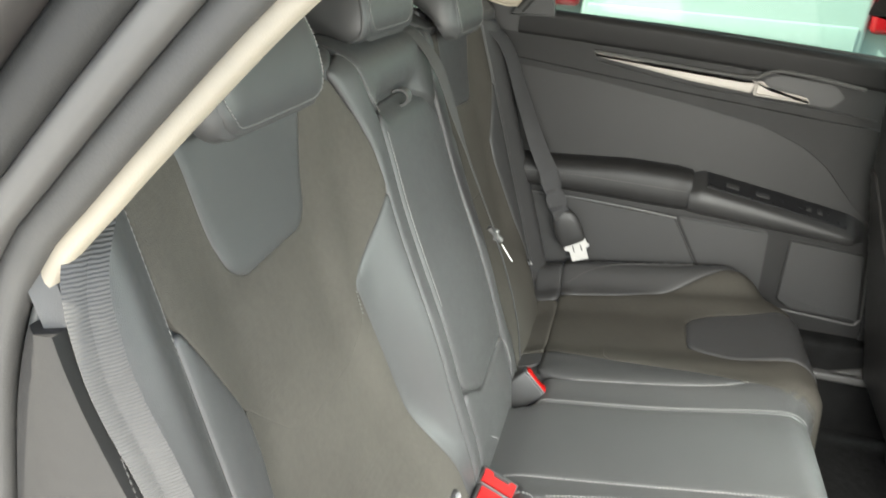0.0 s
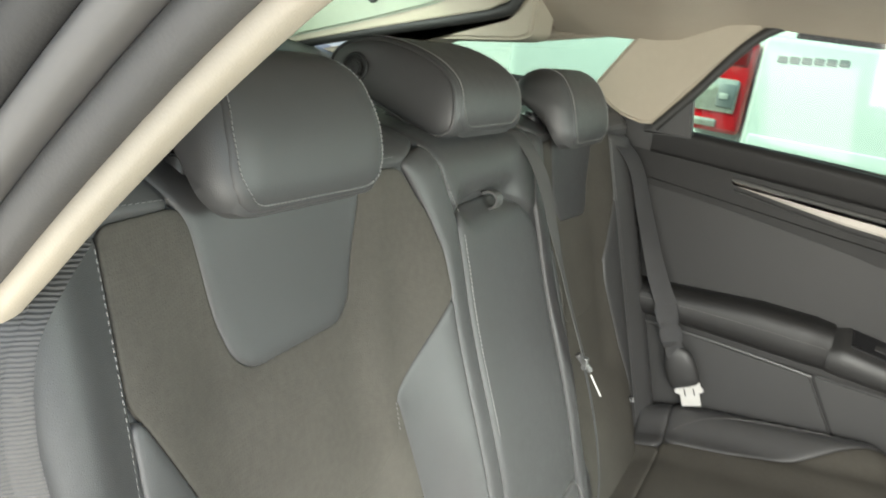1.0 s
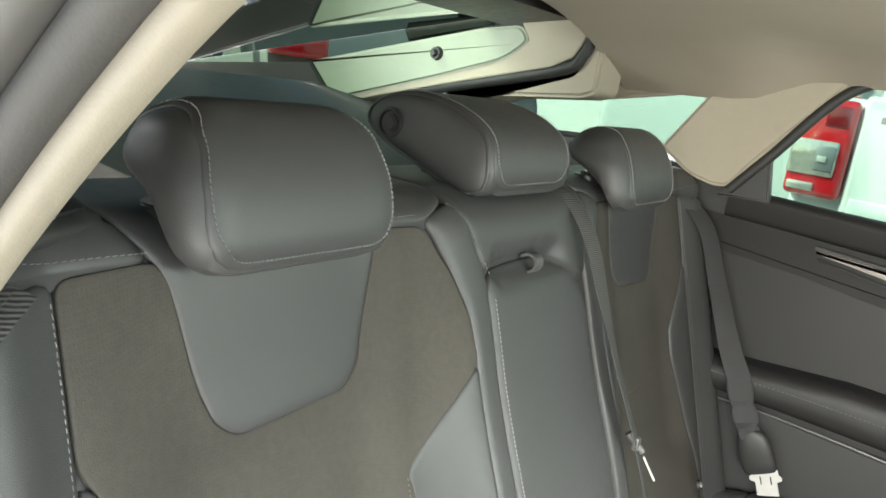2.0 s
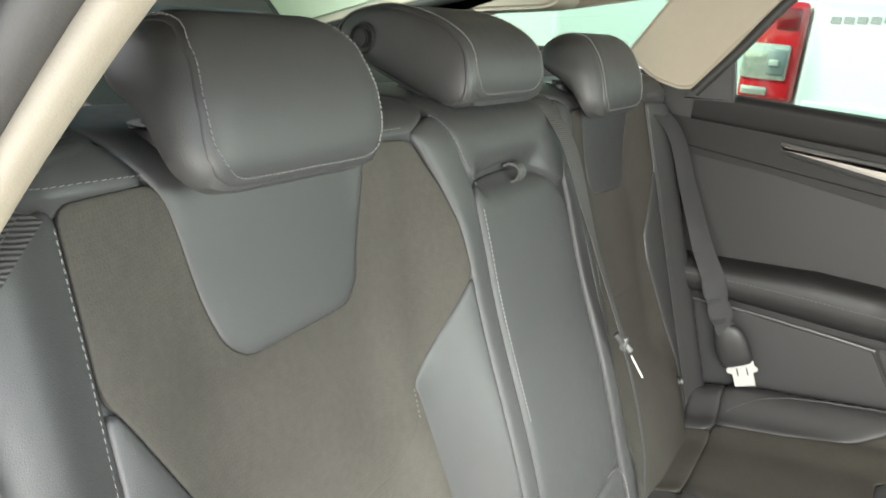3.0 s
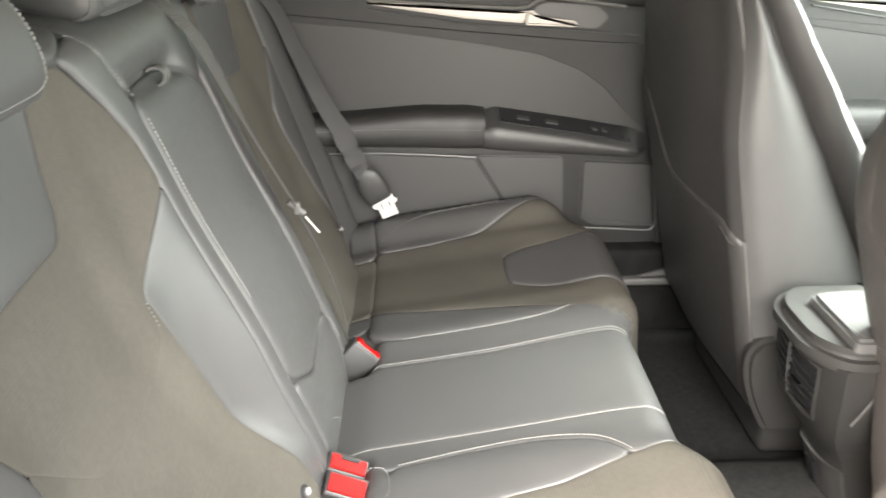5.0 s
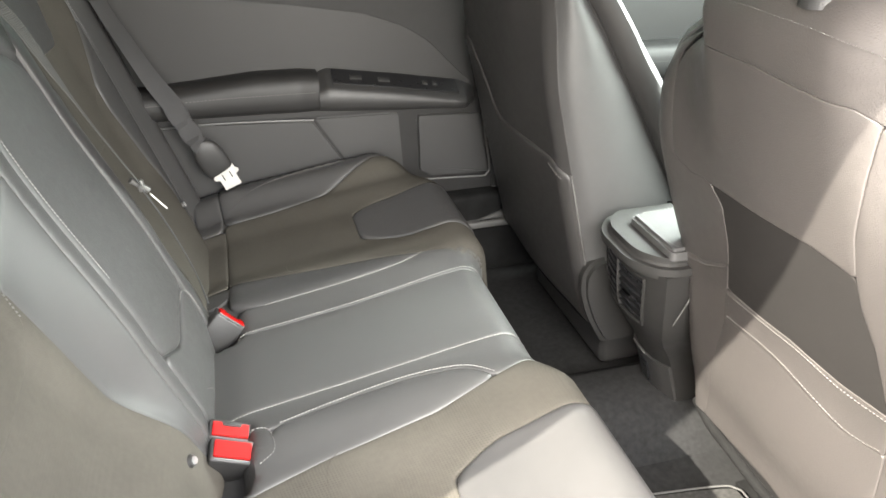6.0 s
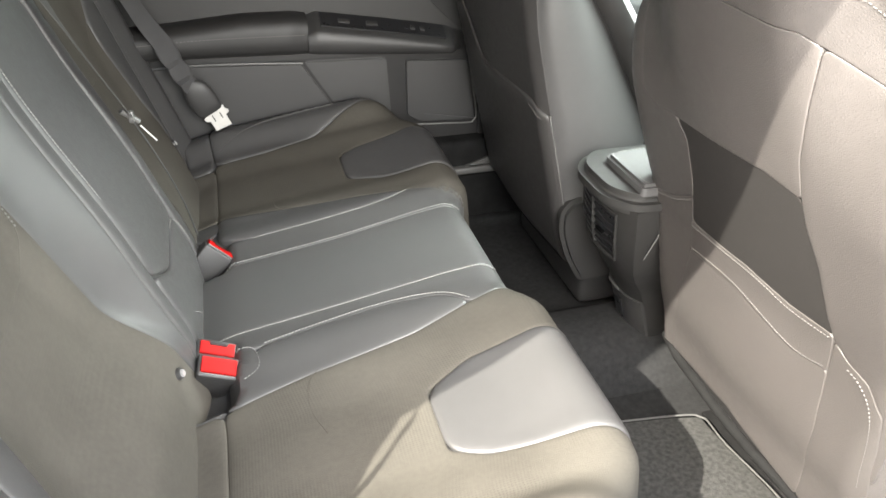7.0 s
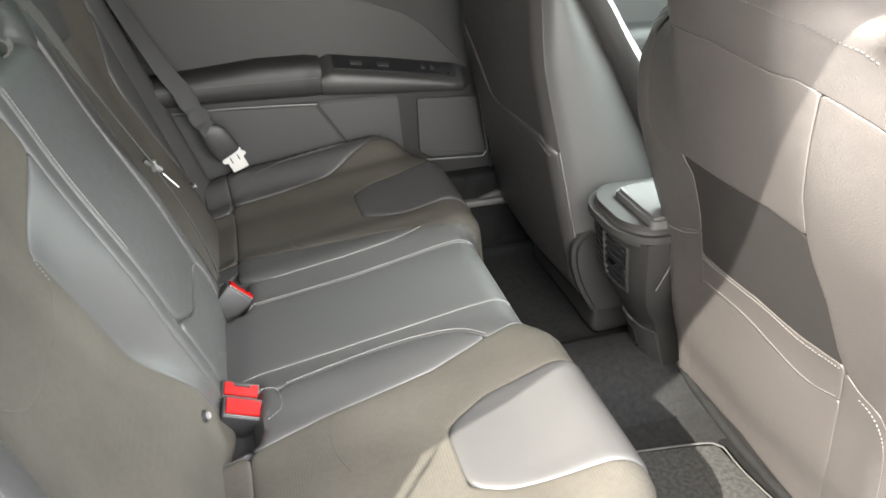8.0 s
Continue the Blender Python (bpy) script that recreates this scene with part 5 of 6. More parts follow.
# ---------------------------------------------------------------- front seats
def front_seat(sign, y_mid, dx, label):
    """A front seat seen from behind. sign -1: on the driver's side."""
    o = Vector((0.833 + dx, 0, 0.66))
    lean = radians(18.43 if sign < 0 else 13.0)
    d, n = Vector((-math.sin(lean), 0, math.cos(lean))), Vector((-math.cos(lean), 0, -math.sin(lean)))

    def U(u):
        return u if sign < 0 else 2 * y_mid - u

    yc = -0.435 if sign < 0 else 2 * y_mid + 0.435

    def surf(u, v):
        s = abs(u - yc)
        h = -0.010 * smooth01(s / 0.25) - 0.016 * smooth01((s - 0.245) / 0.03)
        h -= (0.060 if sign < 0 else 0.025) * smooth01((v - 0.18) / 0.24) * smooth01((s - 0.10) / 0.17)
        h += blend(v, (-0.44, 0.056), (-0.25, 0.035), (0.0, 0.0), (0.5, 0.0)) if sign < 0 else blend(v, (-0.42, -0.050), (-0.30, 0.0))
        if sign < 0:
            h += (max(h, -0.052) - h) * smooth01((v - 0.40) / 0.05)
        p, m = bent(o, d, n, v, 0.43 if sign < 0 else 0.51, 0.070 if sign < 0 else 0.045, 1.5)
        wide = blend(v, (-0.25, 0.0), (0.12, 0.045), (0.26, 0.045), (0.40, 0.0)) if sign < 0 else 0.0
        grow = wide * smooth01((s - 0.19) / 0.08) * (1 if u > yc else -1)
        if sign < 0 and u > yc:
            grow -= 0.105 * smooth01((v - 0.33) / 0.11) * smooth01((s - 0.08) / 0.18)
        return p + m * h + Vector((0, u + grow, 0))

    surf.side = -1
    seat = thing("front_seat", label, "car seat", group="front seats")

    def V(v):
        return v if sign < 0 or v < 0.22 else v + (v - 0.22) * 0.40

    def pan(name, pts, mat, text="", **kw):
        return panel(name, surf, [(U(p[0]), V(p[1]), *p[2:]) for p in pts], mat, seat, text, **kw)

    def sew(line, **kw):
        stitches(surf, [(U(a), V(b)) for a, b in line], seat, **kw)

    part("base", sheet(surf, yc - 0.272, yc + 0.272, -0.355, V(0.56), 40, 60, 0.007, 0.05), LEATHER_DEEP, seat, "dark backrest body")
    # the passenger back's shade is put into its leather's colour
    L = LEATHER_FRONT if sign < 0 else LEATHER_SHADED
    soft = dict(edge=0.0032, sink=0.0006, grow=0.0021)
    if sign < 0:
        pan("upper_back", [(-0.215, 0.400), (-0.430, 0.405), (-0.570, 0.392), (-0.592, 0.379), (-0.581, 0.317), (-0.570, 0.242), (-0.572, 0.190), (-0.507, 0.199), (-0.437, 0.196), (-0.292, 0.186), (-0.262, 0.184), (-0.232, 0.178), (-0.210, 0.190), (-0.207, 0.259), (-0.200, 0.320)], L, "smooth grey-brown leather upper back", puff=0.0008, r=0.004, **soft)
        pan("outer_side", [(-0.597, 0.376), (-0.628, 0.357), (-0.660, 0.340), (-0.700, 0.305), (-0.706, 0.15), (-0.706, -0.200), (-0.700, -0.125), (-0.691, -0.064), (-0.669, -0.030), (-0.644, -0.021), (-0.626, -0.004), (-0.615, 0.024), (-0.601, 0.099), (-0.582, 0.150), (-0.576, 0.187), (-0.575, 0.242), (-0.586, 0.317)], L, "grey-brown leather side", puff=0.0004, r=0.004, **soft)
        pan("pocket_cloth", [(-0.292, 0.183), (-0.437, 0.192), (-0.507, 0.195), (-0.572, 0.186), (-0.578, 0.150), (-0.597, 0.099), (-0.611, 0.024), (-0.622, 0.002), (-0.544, -0.003), (-0.449, 0.006), (-0.294, -0.008), (-0.318, 0.090), (-0.318, 0.155)], POCKET_CLOTH, "dark cloth with the deep map pocket's shade in its colour", puff=-0.0008, edge=0.004, sink=0.001, r=0.015)
        pan("pocket_band", [(-0.290, -0.014), (-0.449, 0.003), (-0.544, -0.006), (-0.620, -0.001), (-0.615, -0.066), (-0.549, -0.078), (-0.419, -0.056), (-0.287, -0.071)], L, "stitched leather band of the map pocket", puff=0.0016, r=0.006, **soft)
        pan("pocket_front", [(-0.287, -0.0725), (-0.419, -0.0575), (-0.549, -0.0795), (-0.615, -0.0675), (-0.613, -0.178), (-0.590, -0.345), (-0.414, -0.316), (-0.222, -0.340), (-0.258, -0.184)], L, "grey-brown leather map pocket", puff=0.0010, r=0.006, **soft)
        pan("outer_lower", [(-0.626, -0.012), (-0.643, -0.027), (-0.667, -0.036), (-0.688, -0.071), (-0.697, -0.133), (-0.703, -0.213), (-0.700, -0.345), (-0.594, -0.345), (-0.617, -0.178), (-0.620, -0.062)], L, puff=0.0004, r=0.004, **soft)
        pan("inner_side", [(-0.193, 0.385, 0.03), (-0.196, 0.320), (-0.203, 0.259), (-0.206, 0.187), (-0.232, 0.174), (-0.262, 0.180), (-0.288, 0.181), (-0.314, 0.157), (-0.315, 0.090), (-0.308, 0.050), (-0.216, 0.000), (-0.163, -0.020), (-0.163, 0.160), (-0.163, 0.300)], L, "grey-brown leather side", puff=0.0004, r=0.004, **soft)
        pan("inner_lower", [(-0.306, 0.044), (-0.290, -0.020), (-0.284, -0.070), (-0.255, -0.184), (-0.218, -0.340), (-0.165, -0.350), (-0.163, -0.250), (-0.163, -0.025), (-0.216, -0.005)], L, puff=0.0004, r=0.004, **soft)
        pan("top_cover", [(-0.180, 0.405), (-0.215, 0.405), (-0.430, 0.410), (-0.570, 0.397), (-0.597, 0.382), (-0.630, 0.362), (-0.660, 0.345), (-0.704, 0.310), (-0.7065, 0.420), (-0.7065, 0.56), (-0.165, 0.56), (-0.165, 0.42)], L, "grey-brown leather over the top", puff=0.0004, r=0.004, **soft)
        fine = dict(mat=THREAD_GREY, lift=0.0030, pitch=0.0058, long=0.0040, wide=0.0007)
        sew([(-0.30, 0.472), (-0.45, 0.470), (-0.543, 0.466), (-0.598, 0.455), (-0.646, 0.415)], **fine)
        sew([(-0.292, -0.019), (-0.449, -0.002), (-0.544, -0.011), (-0.616, -0.006)], **fine)
        sew([(-0.289, -0.065), (-0.419, -0.050), (-0.549, -0.072), (-0.612, -0.061)], **fine)
        sew([(-0.166, -0.026), (-0.216, -0.009), (-0.304, 0.038)], **fine)
        sew([(-0.643, -0.034), (-0.662, -0.043), (-0.680, -0.075), (-0.689, -0.133), (-0.694, -0.213)], mat=THREAD_GREY, lift=0.0032, pitch=0.0058, long=0.0040, wide=0.0007)
    else:
        pan("back_cover", [(-0.166, -0.345), (-0.166, 0.300), (-0.180, 0.400), (-0.215, 0.56), (-0.660, 0.56), (-0.700, 0.400), (-0.704, 0.300), (-0.704, -0.345)], L, "smooth leather back with shade put in its colour", puff=0.0006, r=0.02, **soft)
        pan("map_pocket", [(-0.167, 0.030), (-0.185, 0.044), (-0.217, 0.057), (-0.350, 0.057), (-0.500, 0.056), (-0.535, 0.080), (-0.580, 0.130), (-0.650, 0.196), (-0.700, 0.206), (-0.700, -0.340), (-0.167, -0.340)], L, "leather map pocket with shade put in its colour", puff=0.009, edge=0.010, r=0.012)
        sew([(-0.178, 0.026), (-0.200, 0.038), (-0.226, 0.045)], mat=THREAD_GREY, lift=0.0085, pitch=0.0058, long=0.0042, wide=0.0009)
    # sides turned forward to a seam, and the bolsters beyond it
    fwd = -n
    for s in (-1, 1):
        vs, fs, rows, cols = [], [], 40, 12
        bs, bf = [], []
        for j in range(rows + 1):
            v = -0.355 + (V(0.43) + 0.355) * j / rows
            e = surf(yc + s * 0.268, v)
            deep = ramp(v, (-0.5, 0.34), (0.0, 0.175), (0.36, 0.06), (0.55, 0.03)) if sign < 0 else ramp(v, (-0.4, 0.30), (0.0, 0.183), (0.07, 0.163), (0.18, 0.133), (0.28, 0.092), (0.36, 0.052), (0.46, 0.015))
            for i in range(cols + 1):
                t = i / cols
                turn_in = min(t * deep / 0.02, 1.0)
                vs.append(e + fwd * (t * deep) + Vector((0, s * (0.010 * math.sin(turn_in * math.pi / 2) + 0.014 * math.sin(math.pi * t)), 0)))
            end = e + fwd * deep + Vector((0, s * 0.006, 0))
            big = ramp(v, (-0.5, 0.10), (0.1, 0.085), (0.5, 0.055))
            for i in range(cols + 1):
                a = math.pi * 0.75 * i / cols
                bs.append(end + fwd * (big * 0.55 * (1 - math.cos(a))) + Vector((0, s * (0.035 * math.sin(a) - 0.05 * smooth01((a - 1.6) / 0.8)), 0)))
        for j in range(rows):
            for i in range(cols):
                k = j * (cols + 1) + i
                fs.append((k, k + 1, k + cols + 2, k + cols + 1))
                bf.append((k, k + 1, k + cols + 2, k + cols + 1))
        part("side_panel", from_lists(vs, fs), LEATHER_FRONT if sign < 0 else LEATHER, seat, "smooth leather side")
        # the passenger bolster takes the shaded leather to hold down its brightness
        part("side_bolster", from_lists(bs, bf), LEATHER if sign < 0 else LEATHER_SHADED, seat, "charcoal leather side bolster")
        if sign > 0 and s < 0:
            rear = [vs[j * (cols + 1)] + Vector((0, s * 0.003, 0)) for j in range(8, 19)]
            part("piping", sweep(rear, circle(0.0030, 8), up=(1, 0, 0)), LEATHER_SHADED, seat, "rolled piping on the edge of the pocket")
            verts, faces = [], []
            for a, b in zip(rear, rear[1:]):
                for f in (0.12, 0.37, 0.62, 0.87):
                    k, q = len(verts), a.lerp(b, f) + Vector((-0.0005, s * 0.0032, 0))
                    t = (b - a).normalized()
                    for e, w in ((-1, -1), (1, -1), (1, 1), (-1, 1)):
                        verts.append(q + t * e * 0.0019 + Vector((w * 0.0005, 0, 0)))
                    faces.append((k, k + 1, k + 2, k + 3))
            part("stitching", from_lists(verts, faces), THREAD, seat, "pale stitching along the piping")
        seam = [vs[j * (cols + 1) + cols] + Vector((0, s * 0.001, 0)) for j in range(rows + 1)]
        part("seam", sweep(seam, circle(0.0035, 6), up=(1, 0, 0)), LEATHER_DEEP, seat, "dark seam")
    part("front_face", box((0.06, 0.40, 0.74), (0, 0, 0), 0.028, 4, pose((0.93 if sign < 0 else 0.955) + dx, yc, 0.60, 0, -math.degrees(lean), 0)), SUEDE, seat, "olive suede front face")
    part("seat_cushion", box((0.56, 0.50, 0.13), (1.28 + dx, yc, 0.42), 0.05, 4), SUEDE, seat, "olive suede front cushion")
    part("seat_base", box((0.50, 0.42, 0.20), (1.24 + dx, yc, 0.27), 0.02, 3), PLASTIC, seat, "black seat base")
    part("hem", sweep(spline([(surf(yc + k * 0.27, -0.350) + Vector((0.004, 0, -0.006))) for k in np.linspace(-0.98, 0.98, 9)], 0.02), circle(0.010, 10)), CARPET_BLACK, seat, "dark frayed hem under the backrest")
    for k in (-0.065, 0.065):
        q = surf(yc + k, V(0.50))
        part("headrest_post", rod(q + Vector((0.012, 0, -0.02)), q + Vector((-0.006, 0, 0.09)), 0.007, 16), CHROME, seat, "chrome headrest post")
        part("post_guide", rod(q + Vector((0.012, 0, -0.008)), q + Vector((0.008, 0, 0.014)), 0.026, 24, 0.019), PLASTIC, seat, "black plastic post guide")
    rest = box((0.11, 0.27, 0.17), (0, 0, 0), 0.045, 5)
    q = surf(yc, V(0.50))
    bmesh.ops.transform(rest, matrix=pose(q.x + 0.015, yc, q.z + 0.165, 0, -14, 0), verts=rest.verts)
    part("headrest_pad", rest, LEATHER_FRONT, seat, "leather front headrest")
    return seat


front_seat(-1, YF, 0.0, "driver's seat in grey-brown leather with a map pocket")
front_seat(1, YF, -0.105, "passenger seat in charcoal leather, its back toned for shade, with a map pocket")


# ---------------------------------------------------------------- centre console
PLASTIC_WARM = material("satin_console_plastic", (0.017, 0.0165, 0.016), 0.50, spec=0.35, spread=0.06, scale=5, grain=0.2, grain_scale=900)
console = thing("centre_console", "black centre console with twin rear air vents and a padded lid", "console")
LEVELS = ((0.14, 0.930, 0.068, -0.030), (0.24, 0.915, 0.068, -0.030), (0.33, 0.888, 0.069, -0.031), (0.375, 0.868, 0.072, -0.036), (0.415, 0.842, 0.082, -0.042), (0.45, 0.822, 0.093, -0.050), (0.50, 0.808, 0.102, -0.056), (0.55, 0.800, 0.106, -0.062), (0.606, 0.792, 0.107, -0.068))
cy = -0.075


def console_at(z):
    """Rear end, half width and middle of the console at a height."""
    return [ramp(z, *((k[0], k[i]) for k in LEVELS)) for i in (1, 2, 3)]


def console_point(t, z, out=0.0):
    """A point on the rounded rear face: t from -1 (the driver's side) to 1."""
    rear, half, mid = console_at(z)
    return Vector((rear - out + 0.022 * abs(t) ** 2.6, mid + t * half, z))


def console_ring(z, rear, half, mid, front=1.75, bow=0.022):
    ts = np.sin(np.linspace(-math.pi / 2, math.pi / 2, 25))
    return [(front, mid - half, z)] + [(rear + bow * abs(t) ** 2.6, mid + t * half, z) for t in ts] + [(front, mid + half, z)]


verts, faces = [], []
for z, rear, half, mid in LEVELS:
    ring = console_ring(z, rear, half, mid)
    m = len(ring)
    verts += ring
for a in range(len(LEVELS) - 1):
    for b in range(m):
        faces.append((a * m + b, a * m + (b + 1) % m, (a + 1) * m + (b + 1) % m, (a + 1) * m + b))
faces += [tuple(range(m)), tuple((len(LEVELS) - 1) * m + b for b in range(m))]
part("body", from_lists(verts, faces), PLASTIC_WARM, console, "dark grey plastic console body")
cap_plan = rounded([(0.95, -0.184, 0.004), (0.808, -0.184, 0.04), (0.764, -0.130, 0.06), (0.764, -0.010, 0.06), (0.808, 0.046, 0.04), (0.95, 0.046, 0.004)], 0.03, 6)
part("end_cap", prism(cap_plan, 0.596, 0.640, 0.015, 5, axis="z"), PLASTIC_WARM, console, "satin grey cap over the vents")
lid_plan = rounded([(0.818, -0.172, 0.012), (0.818, -0.022, 0.012), (1.20, -0.002, 0.02), (1.20, -0.172, 0.02)], 0.02, 5)
part("armrest_lid", prism(lid_plan, 0.630, 0.658, 0.006, 4, axis="z"), LEATHER, console, "padded leather console lid")
for line in (((0.95, -0.021), (0.845, -0.027), (0.828, -0.034), (0.826, -0.06)), ((0.829, -0.135), (0.831, -0.155), (0.845, -0.163), (0.95, -0.163))):
    vs, fs = [], []
    path = spline([(*q, 0.6590) for q in line], 0.0065)
    for p, q in zip(path, path[1:]):
        t = Vector(q - p).normalized()
        w = Vector((-t.y, t.x, 0)) * 0.0008
        k = len(vs)
        vs += [Vector(p) + w, Vector(p) - w, Vector(p) - w + t * 0.0046, Vector(p) + w + t * 0.0046]
        fs.append((k, k + 1, k + 2, k + 3))
    part("stitching", from_lists(vs, fs), THREAD, console, "pale contrast stitching")


def face_strip(t0, t1, z0, z1, out, thick, nt=10, nz=4):
    """A curved plate that follows the console's rear face."""
    vs, fs = [], []
    for back in (0, 1):
        for j in range(nz + 1):
            for i in range(nt + 1):
                vs.append(console_point(t0 + (t1 - t0) * i / nt, z0 + (z1 - z0) * j / nz, out - back * thick))
    row, size = nt + 1, (nt + 1) * (nz + 1)
    for j in range(nz):
        for i in range(nt):
            a = j * row + i
            fs += [(a, a + 1, a + row + 1, a + row), (size + a, size + a + row, size + a + row + 1, size + a + 1)]
    rim = [i for i in range(row)] + [j * row + nt for j in range(1, nz + 1)] + [nz * row + i for i in range(nt - 1, -1, -1)] + [j * row for j in range(nz - 1, 0, -1)]
    for i in range(len(rim)):
        a, b = rim[i - 1], rim[i]
        fs.append((a, b, size + b, size + a))
    return from_lists(vs, fs)


# twin vents let into the rounded rear face, with a satin frame
V0, V1, Z0, Z1 = -0.60, 0.96, 0.470, 0.582
VM = 0.5 * (V0 + V1) + 0.02
frame_loop = [console_point(t, z, 0.004) for t, z in ([(V0 + (V1 - V0) * k / 14, Z0 - 0.004 * math.sin(math.pi * k / 14)) for k in range(15)] + [(V1, Z0 + (Z1 - Z0) * k / 6) for k in range(1, 7)] + [(V1 - (V1 - V0) * k / 14, Z1) for k in range(1, 15)] + [(V0, Z1 - (Z1 - Z0) * k / 6) for k in range(1, 6)])]
part("vent_surround", sweep(frame_loop + frame_loop[:1], circle(0.0036, 8), up=(0.3, 0.2, 1)), PLASTIC_WARM, console, "satin grey vent frame")
for lo, hi in ((V0 + 0.03, VM - 0.03), (VM + 0.03, V1 - 0.03)):
    part("vent_opening", face_strip(lo, hi, Z0 + 0.004, Z1 - 0.004, 0.0012, 0.004), GLOSS_BLACK, console, "dark vent opening")
    for k in range(6):
        z = Z0 + 0.014 + k * 0.0165
        part("slat", face_strip(lo + 0.02, hi - 0.02, z, z + 0.0042, 0.0060, 0.006, nz=1), GLOSS_BLACK, console, "thin black vent slat")
    mid_t, mid_z = 0.5 * (lo + hi), 0.5 * (Z0 + Z1)
    part("vent_tab", face_strip(mid_t - 0.13, mid_t + 0.13, mid_z - 0.004, mid_z + 0.001, 0.013, 0.006, 5, 1), CHROME, console, "small bright vent tab")
part("divider", face_strip(VM - 0.018, VM + 0.018, Z0, Z1, 0.0075, 0.007, 2, 4), PLASTIC, console)
# lower rear cover with a pale edge and a socket
part("lower_cover", face_strip(-0.98, 0.98, 0.17, 0.345, 0.006, 0.010, 14, 8), PLASTIC, console, "curved black lower cover")
rim = [console_point(t, z, 0.0065) for t, z in ((-0.2, 0.348), (0.35, 0.347), (0.75, 0.335), (0.96, 0.30), (0.90, 0.25), (0.62, 0.205), (0.25, 0.175))]
part("cover_edge", sweep(spline(rim, 0.01), circle(0.0022, 8), up=(1, 0, 0.2)), PLASTIC_GREY, console, "pale edge of the lower cover")
part("socket_door", face_strip(-0.20, 0.25, 0.270, 0.320, 0.010, 0.006, 4, 2), GLOSS_BLACK, console, "small gloss black socket flap")
# side seam of the console body
part("side_seam", sweep([(0.875, cy - 0.1035, 0.590), (0.860, cy - 0.1000, 0.545), (0.845, cy - 0.0930, 0.500)], circle(0.0012, 6), up=(0, 1, 0)), PLASTIC_GREY, console, "fine joint in the console side")
# grey hinge cover beside the passenger seat
hinge = thing("seat_hinge_cover", "grey plastic hinge cover at the foot of the passenger seat", "seat trim")
part("cover", prism(rounded([(0.838, 0.302, 0.012), (0.800, 0.372, 0.03), (0.780, 0.435, 0.03), (0.779, 0.482, 0.03), (0.802, 0.512, 0.03), (0.90, 0.53), (1.02, 0.48), (1.04, 0.38), (0.95, 0.302)], 0.04, 6), 0.060, 0.095, 0.010, 4), PLASTIC_WARM, hinge)


# ---------------------------------------------------------------- yard: parked vehicles seen through the windows
LAMP_DARK = material("dark_red_lens", (0.22, 0.010, 0.014), 0.15, spread=0.3, scale=30, coat=1.0)


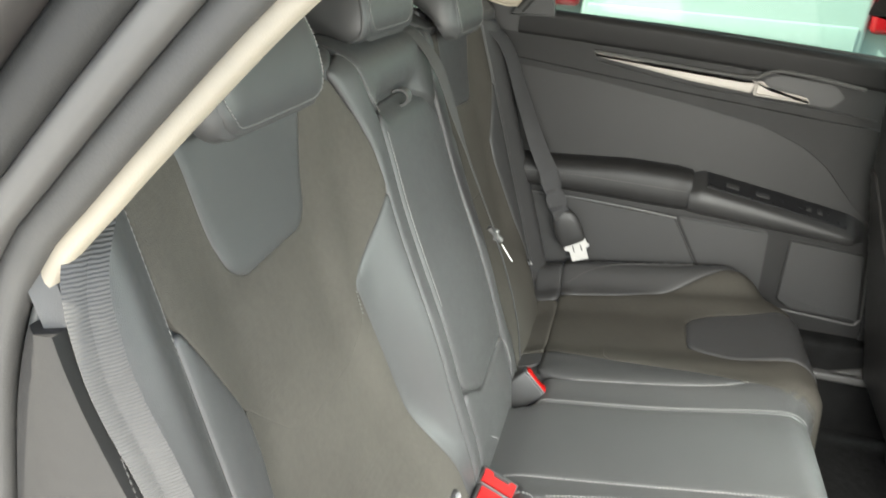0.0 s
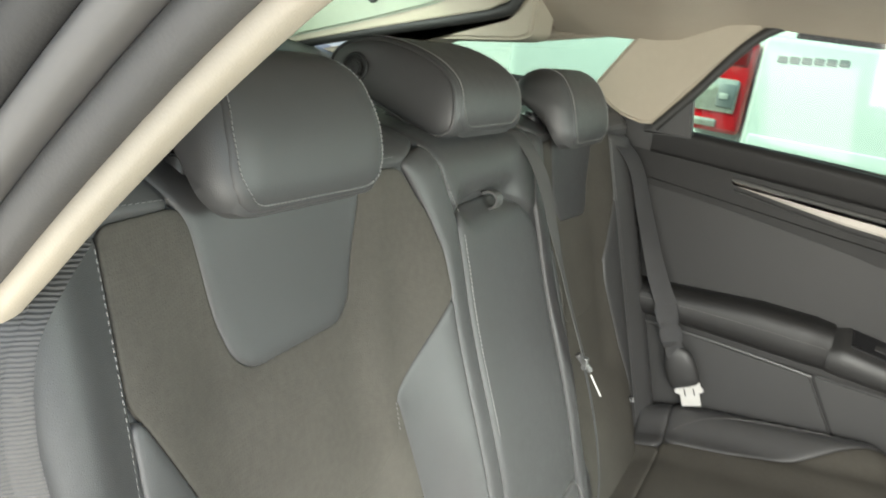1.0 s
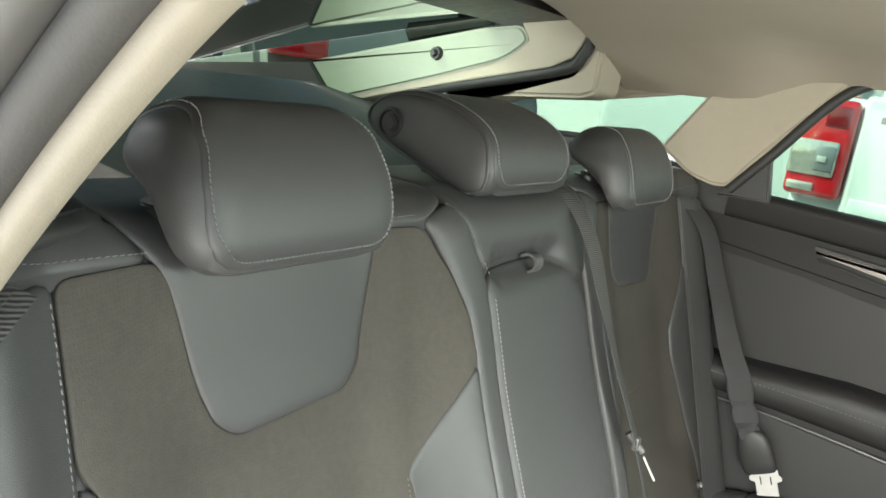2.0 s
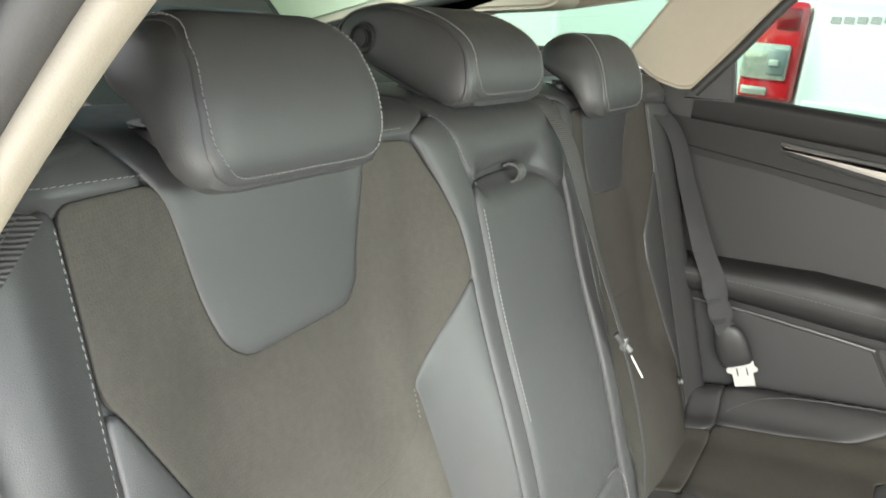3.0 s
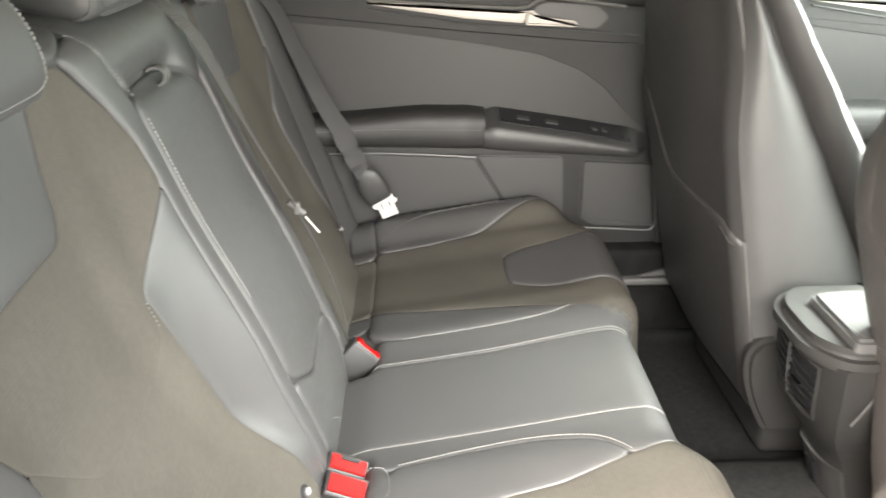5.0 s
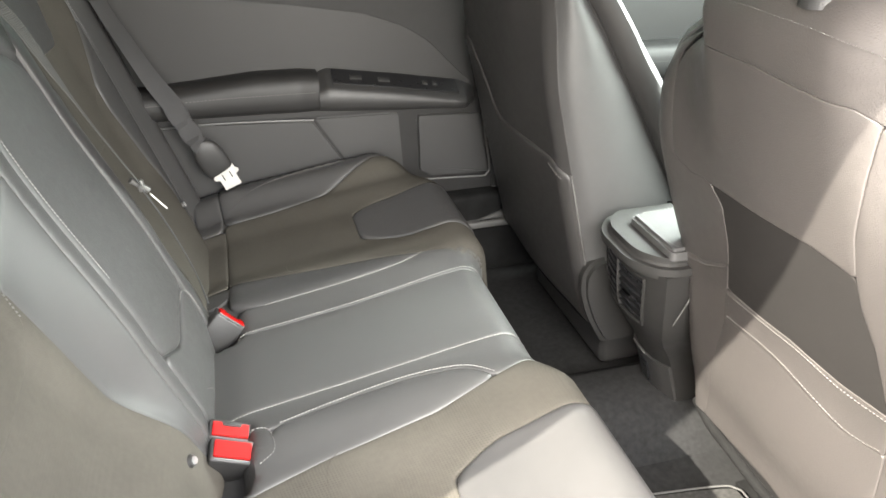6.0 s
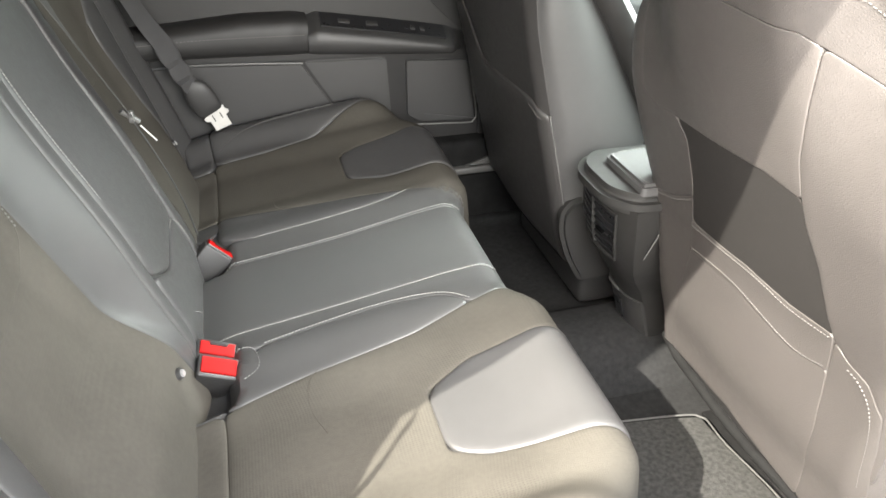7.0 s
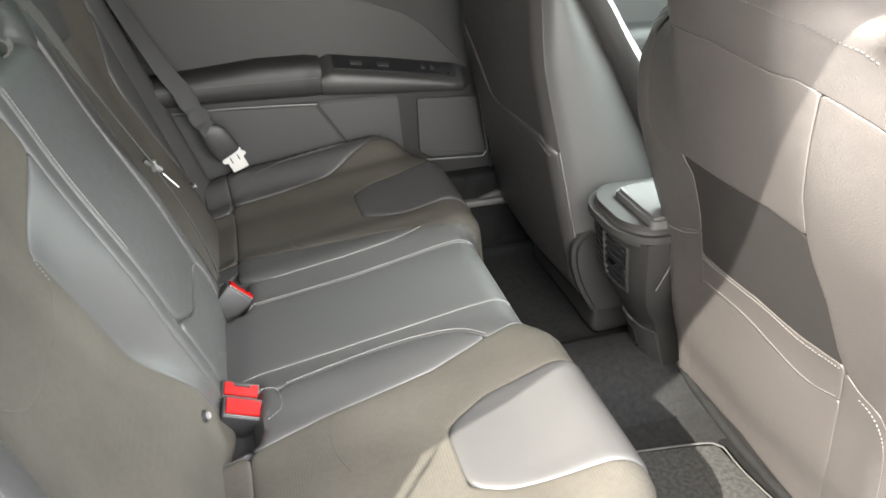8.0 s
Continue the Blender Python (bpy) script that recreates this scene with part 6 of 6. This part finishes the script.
def pickup(dx, dy, label):
    t = thing("pickup_truck", label, "pickup truck", group="parked vehicles", at=(0, 0, 0))
    y = dy

    def put(name, bm, mat, parent=t, text=""):
        bmesh.ops.translate(bm, vec=(dx, y, 0), verts=bm.verts)
        return part(name, bm, mat, parent, text)

    put("bed", box((1.86, 2.0, 0.76), (0.50, 1.08, 1.045), 0.05, 4), WHITE_PAINT, text="white load bed")
    put("tailgate", box((1.375, 0.10, 0.66), (0.50, 0.05, 1.110), 0.03, 4), WHITE_PAINT, text="white tailgate")
    put("tailgate_crease", box((1.30, 0.02, 0.14), (0.50, -0.003, 0.90), 0.010, 3), WHITE_PAINT)
    put("bumper", box((1.80, 0.22, 0.20), (0.50, -0.02, 0.60), 0.05, 4), PLASTIC_GREY, text="grey step bumper")
    put("cab", box((1.72, 1.7, 0.70), (0.50, 2.9, 1.45), 0.18, 5), WHITE_PAINT, text="white cab")
    put("cab_window", box((1.40, 0.02, 0.36), (0.50, 2.06, 1.56), 0.01, 2), GLOSS_BLACK, text="dark rear cab window")
    for s in (-1, 1):
        lamp = put("tail_lamp", box((0.25, 0.16, 0.46), (0.50 + s * 0.82, 0.06, 1.175), 0.03, 4), LAMP_RED, text="red tail lamp")
        put("reversing_lens", box((0.205, 0.024, 0.165), (0.50 + s * 0.842, -0.022, 1.128), 0.014, 3), LAMP_CLEAR, lamp, "clear reversing lens")
        put("lamp_reflector", box((0.085, 0.016, 0.115), (0.50 + s * 0.790, -0.034, 1.130), 0.008, 2), GREY_LETTER, lamp, "grey reflector bowl")
        put("bulb", box((0.045, 0.020, 0.030), (0.50 + s * 0.800, -0.040, 1.125), 0.006, 2), WHITE_PLASTIC, lamp, "pale bulb holder")
        put("upper_lens", box((0.10, 0.020, 0.10), (0.50 + s * 0.775, -0.018, 1.325), 0.02, 3), LAMP_DARK, lamp, "dark red upper lens")
        put("lower_lens", box((0.12, 0.022, 0.040), (0.50 + s * 0.870, -0.020, 0.990), 0.008, 2), LAMP_CLEAR, lamp, "pale lower lens")
        wheel = put("wheel", rod((0.50 + s * 0.72, 1.1, 0.37), (0.50 + s * 0.94, 1.1, 0.37), 0.37, 32, bevel=0.03), RUBBER, text="black tyre")
        put("rim", rod((0.50 + s * 0.93, 1.1, 0.37), (0.50 + s * 0.95, 1.1, 0.37), 0.22, 24), SILVER, wheel, "silver rim")
    put("tailgate_handle", box((0.235, 0.03, 0.085), (0.63, -0.012, 1.325), 0.015, 3), PLASTIC, text="black tailgate handle")
    oval = prism([(0.64 + 0.112 * math.cos(a), 1.124 + 0.045 * math.sin(a)) for a in np.linspace(0, 2 * math.pi, 32, endpoint=False)], -0.014, 0.0, 0.004, 2)
    emblem = put("emblem", oval, CHROME, text="plain bright oval emblem")
    oval2 = prism([(0.64 + 0.092 * math.cos(a), 1.124 + 0.034 * math.sin(a)) for a in np.linspace(0, 2 * math.pi, 32, endpoint=False)], -0.018, -0.012, 0.001, 1)
    put("emblem_centre", oval2, GREY_LETTER, emblem, "plain grey oval centre")
    for i in range(6):
        put("badge_bar", box((0.042, 0.006, 0.030), (-0.085 + 0.053 * i, -0.003, 1.338 + 0.004 * i), 0.002, 1), GREY_LETTER, text="plain grey badge bar")
    return t


pickup(0.0, 3.0, "white pickup truck parked with its tailgate facing the car")
van = thing("van", "white van parked beyond the yard", "van", group="parked vehicles")
part("body", box((2.0, 4.2, 1.75), (-1.50, 7.4, 1.15), 0.12, 5), WHITE_PAINT, van, "white van body")
part("tail_lamp", box((0.10, 0.08, 0.55), (-0.53, 5.29, 1.25), 0.02, 3), LAMP_RED, van, "red tail lamp")
part("bumper", box((1.95, 0.20, 0.22), (-1.50, 5.26, 0.50), 0.05, 3), PLASTIC, van, "black bumper")
for x in (-2.40, -0.60):
    for y in (6.2, 8.6):
        part("wheel", rod((x - 0.1, y, 0.34), (x + 0.1, y, 0.34), 0.34, 28, bevel=0.02), RUBBER, van, "black tyre")
car = thing("parked_car", "silver car with a red tail lamp parked behind", "car", group="parked vehicles")
profile = rounded([(0.0, 0.35), (0.0, 1.15), (0.18, 1.38), (0.6, 1.75), (2.4, 1.75), (3.1, 1.15), (4.1, 1.0), (4.2, 0.35)], 0.12, 5)
bm = prism([(-p[0], p[1]) for p in profile], -0.85, 0.85, 0.06, 3)
CAR_M = pose(-2.29, 2.40, 0, 0, 0, -30)
bmesh.ops.transform(bm, matrix=CAR_M, verts=bm.verts)
part("body", bm, SILVER_PAINT, car, "pale car body")
for s in (-1, 1):
    bm = box((0.16, 0.30, 0.14), (0.0, s * 0.66, 1.29), 0.03, 3)
    bmesh.ops.transform(bm, matrix=CAR_M, verts=bm.verts)
    part("tail_lamp", bm, LAMP_RED, car, "red tail lamp")
    for x in (-0.8, -3.4):
        bm = rod((x, s * 0.74, 0.32), (x, s * 0.90, 0.32), 0.32, 28, bevel=0.02)
        bmesh.ops.transform(bm, matrix=CAR_M, verts=bm.verts)
        part("wheel", bm, RUBBER, car, "black tyre")
bm = prism([(-0.40, 1.40), (-0.70, 1.70), (-2.35, 1.70), (-2.9, 1.28)], -0.86, 0.86, 0.01)
bmesh.ops.transform(bm, matrix=CAR_M, verts=bm.verts)
part("windows", bm, GLOSS_BLACK, car, "dark car windows")
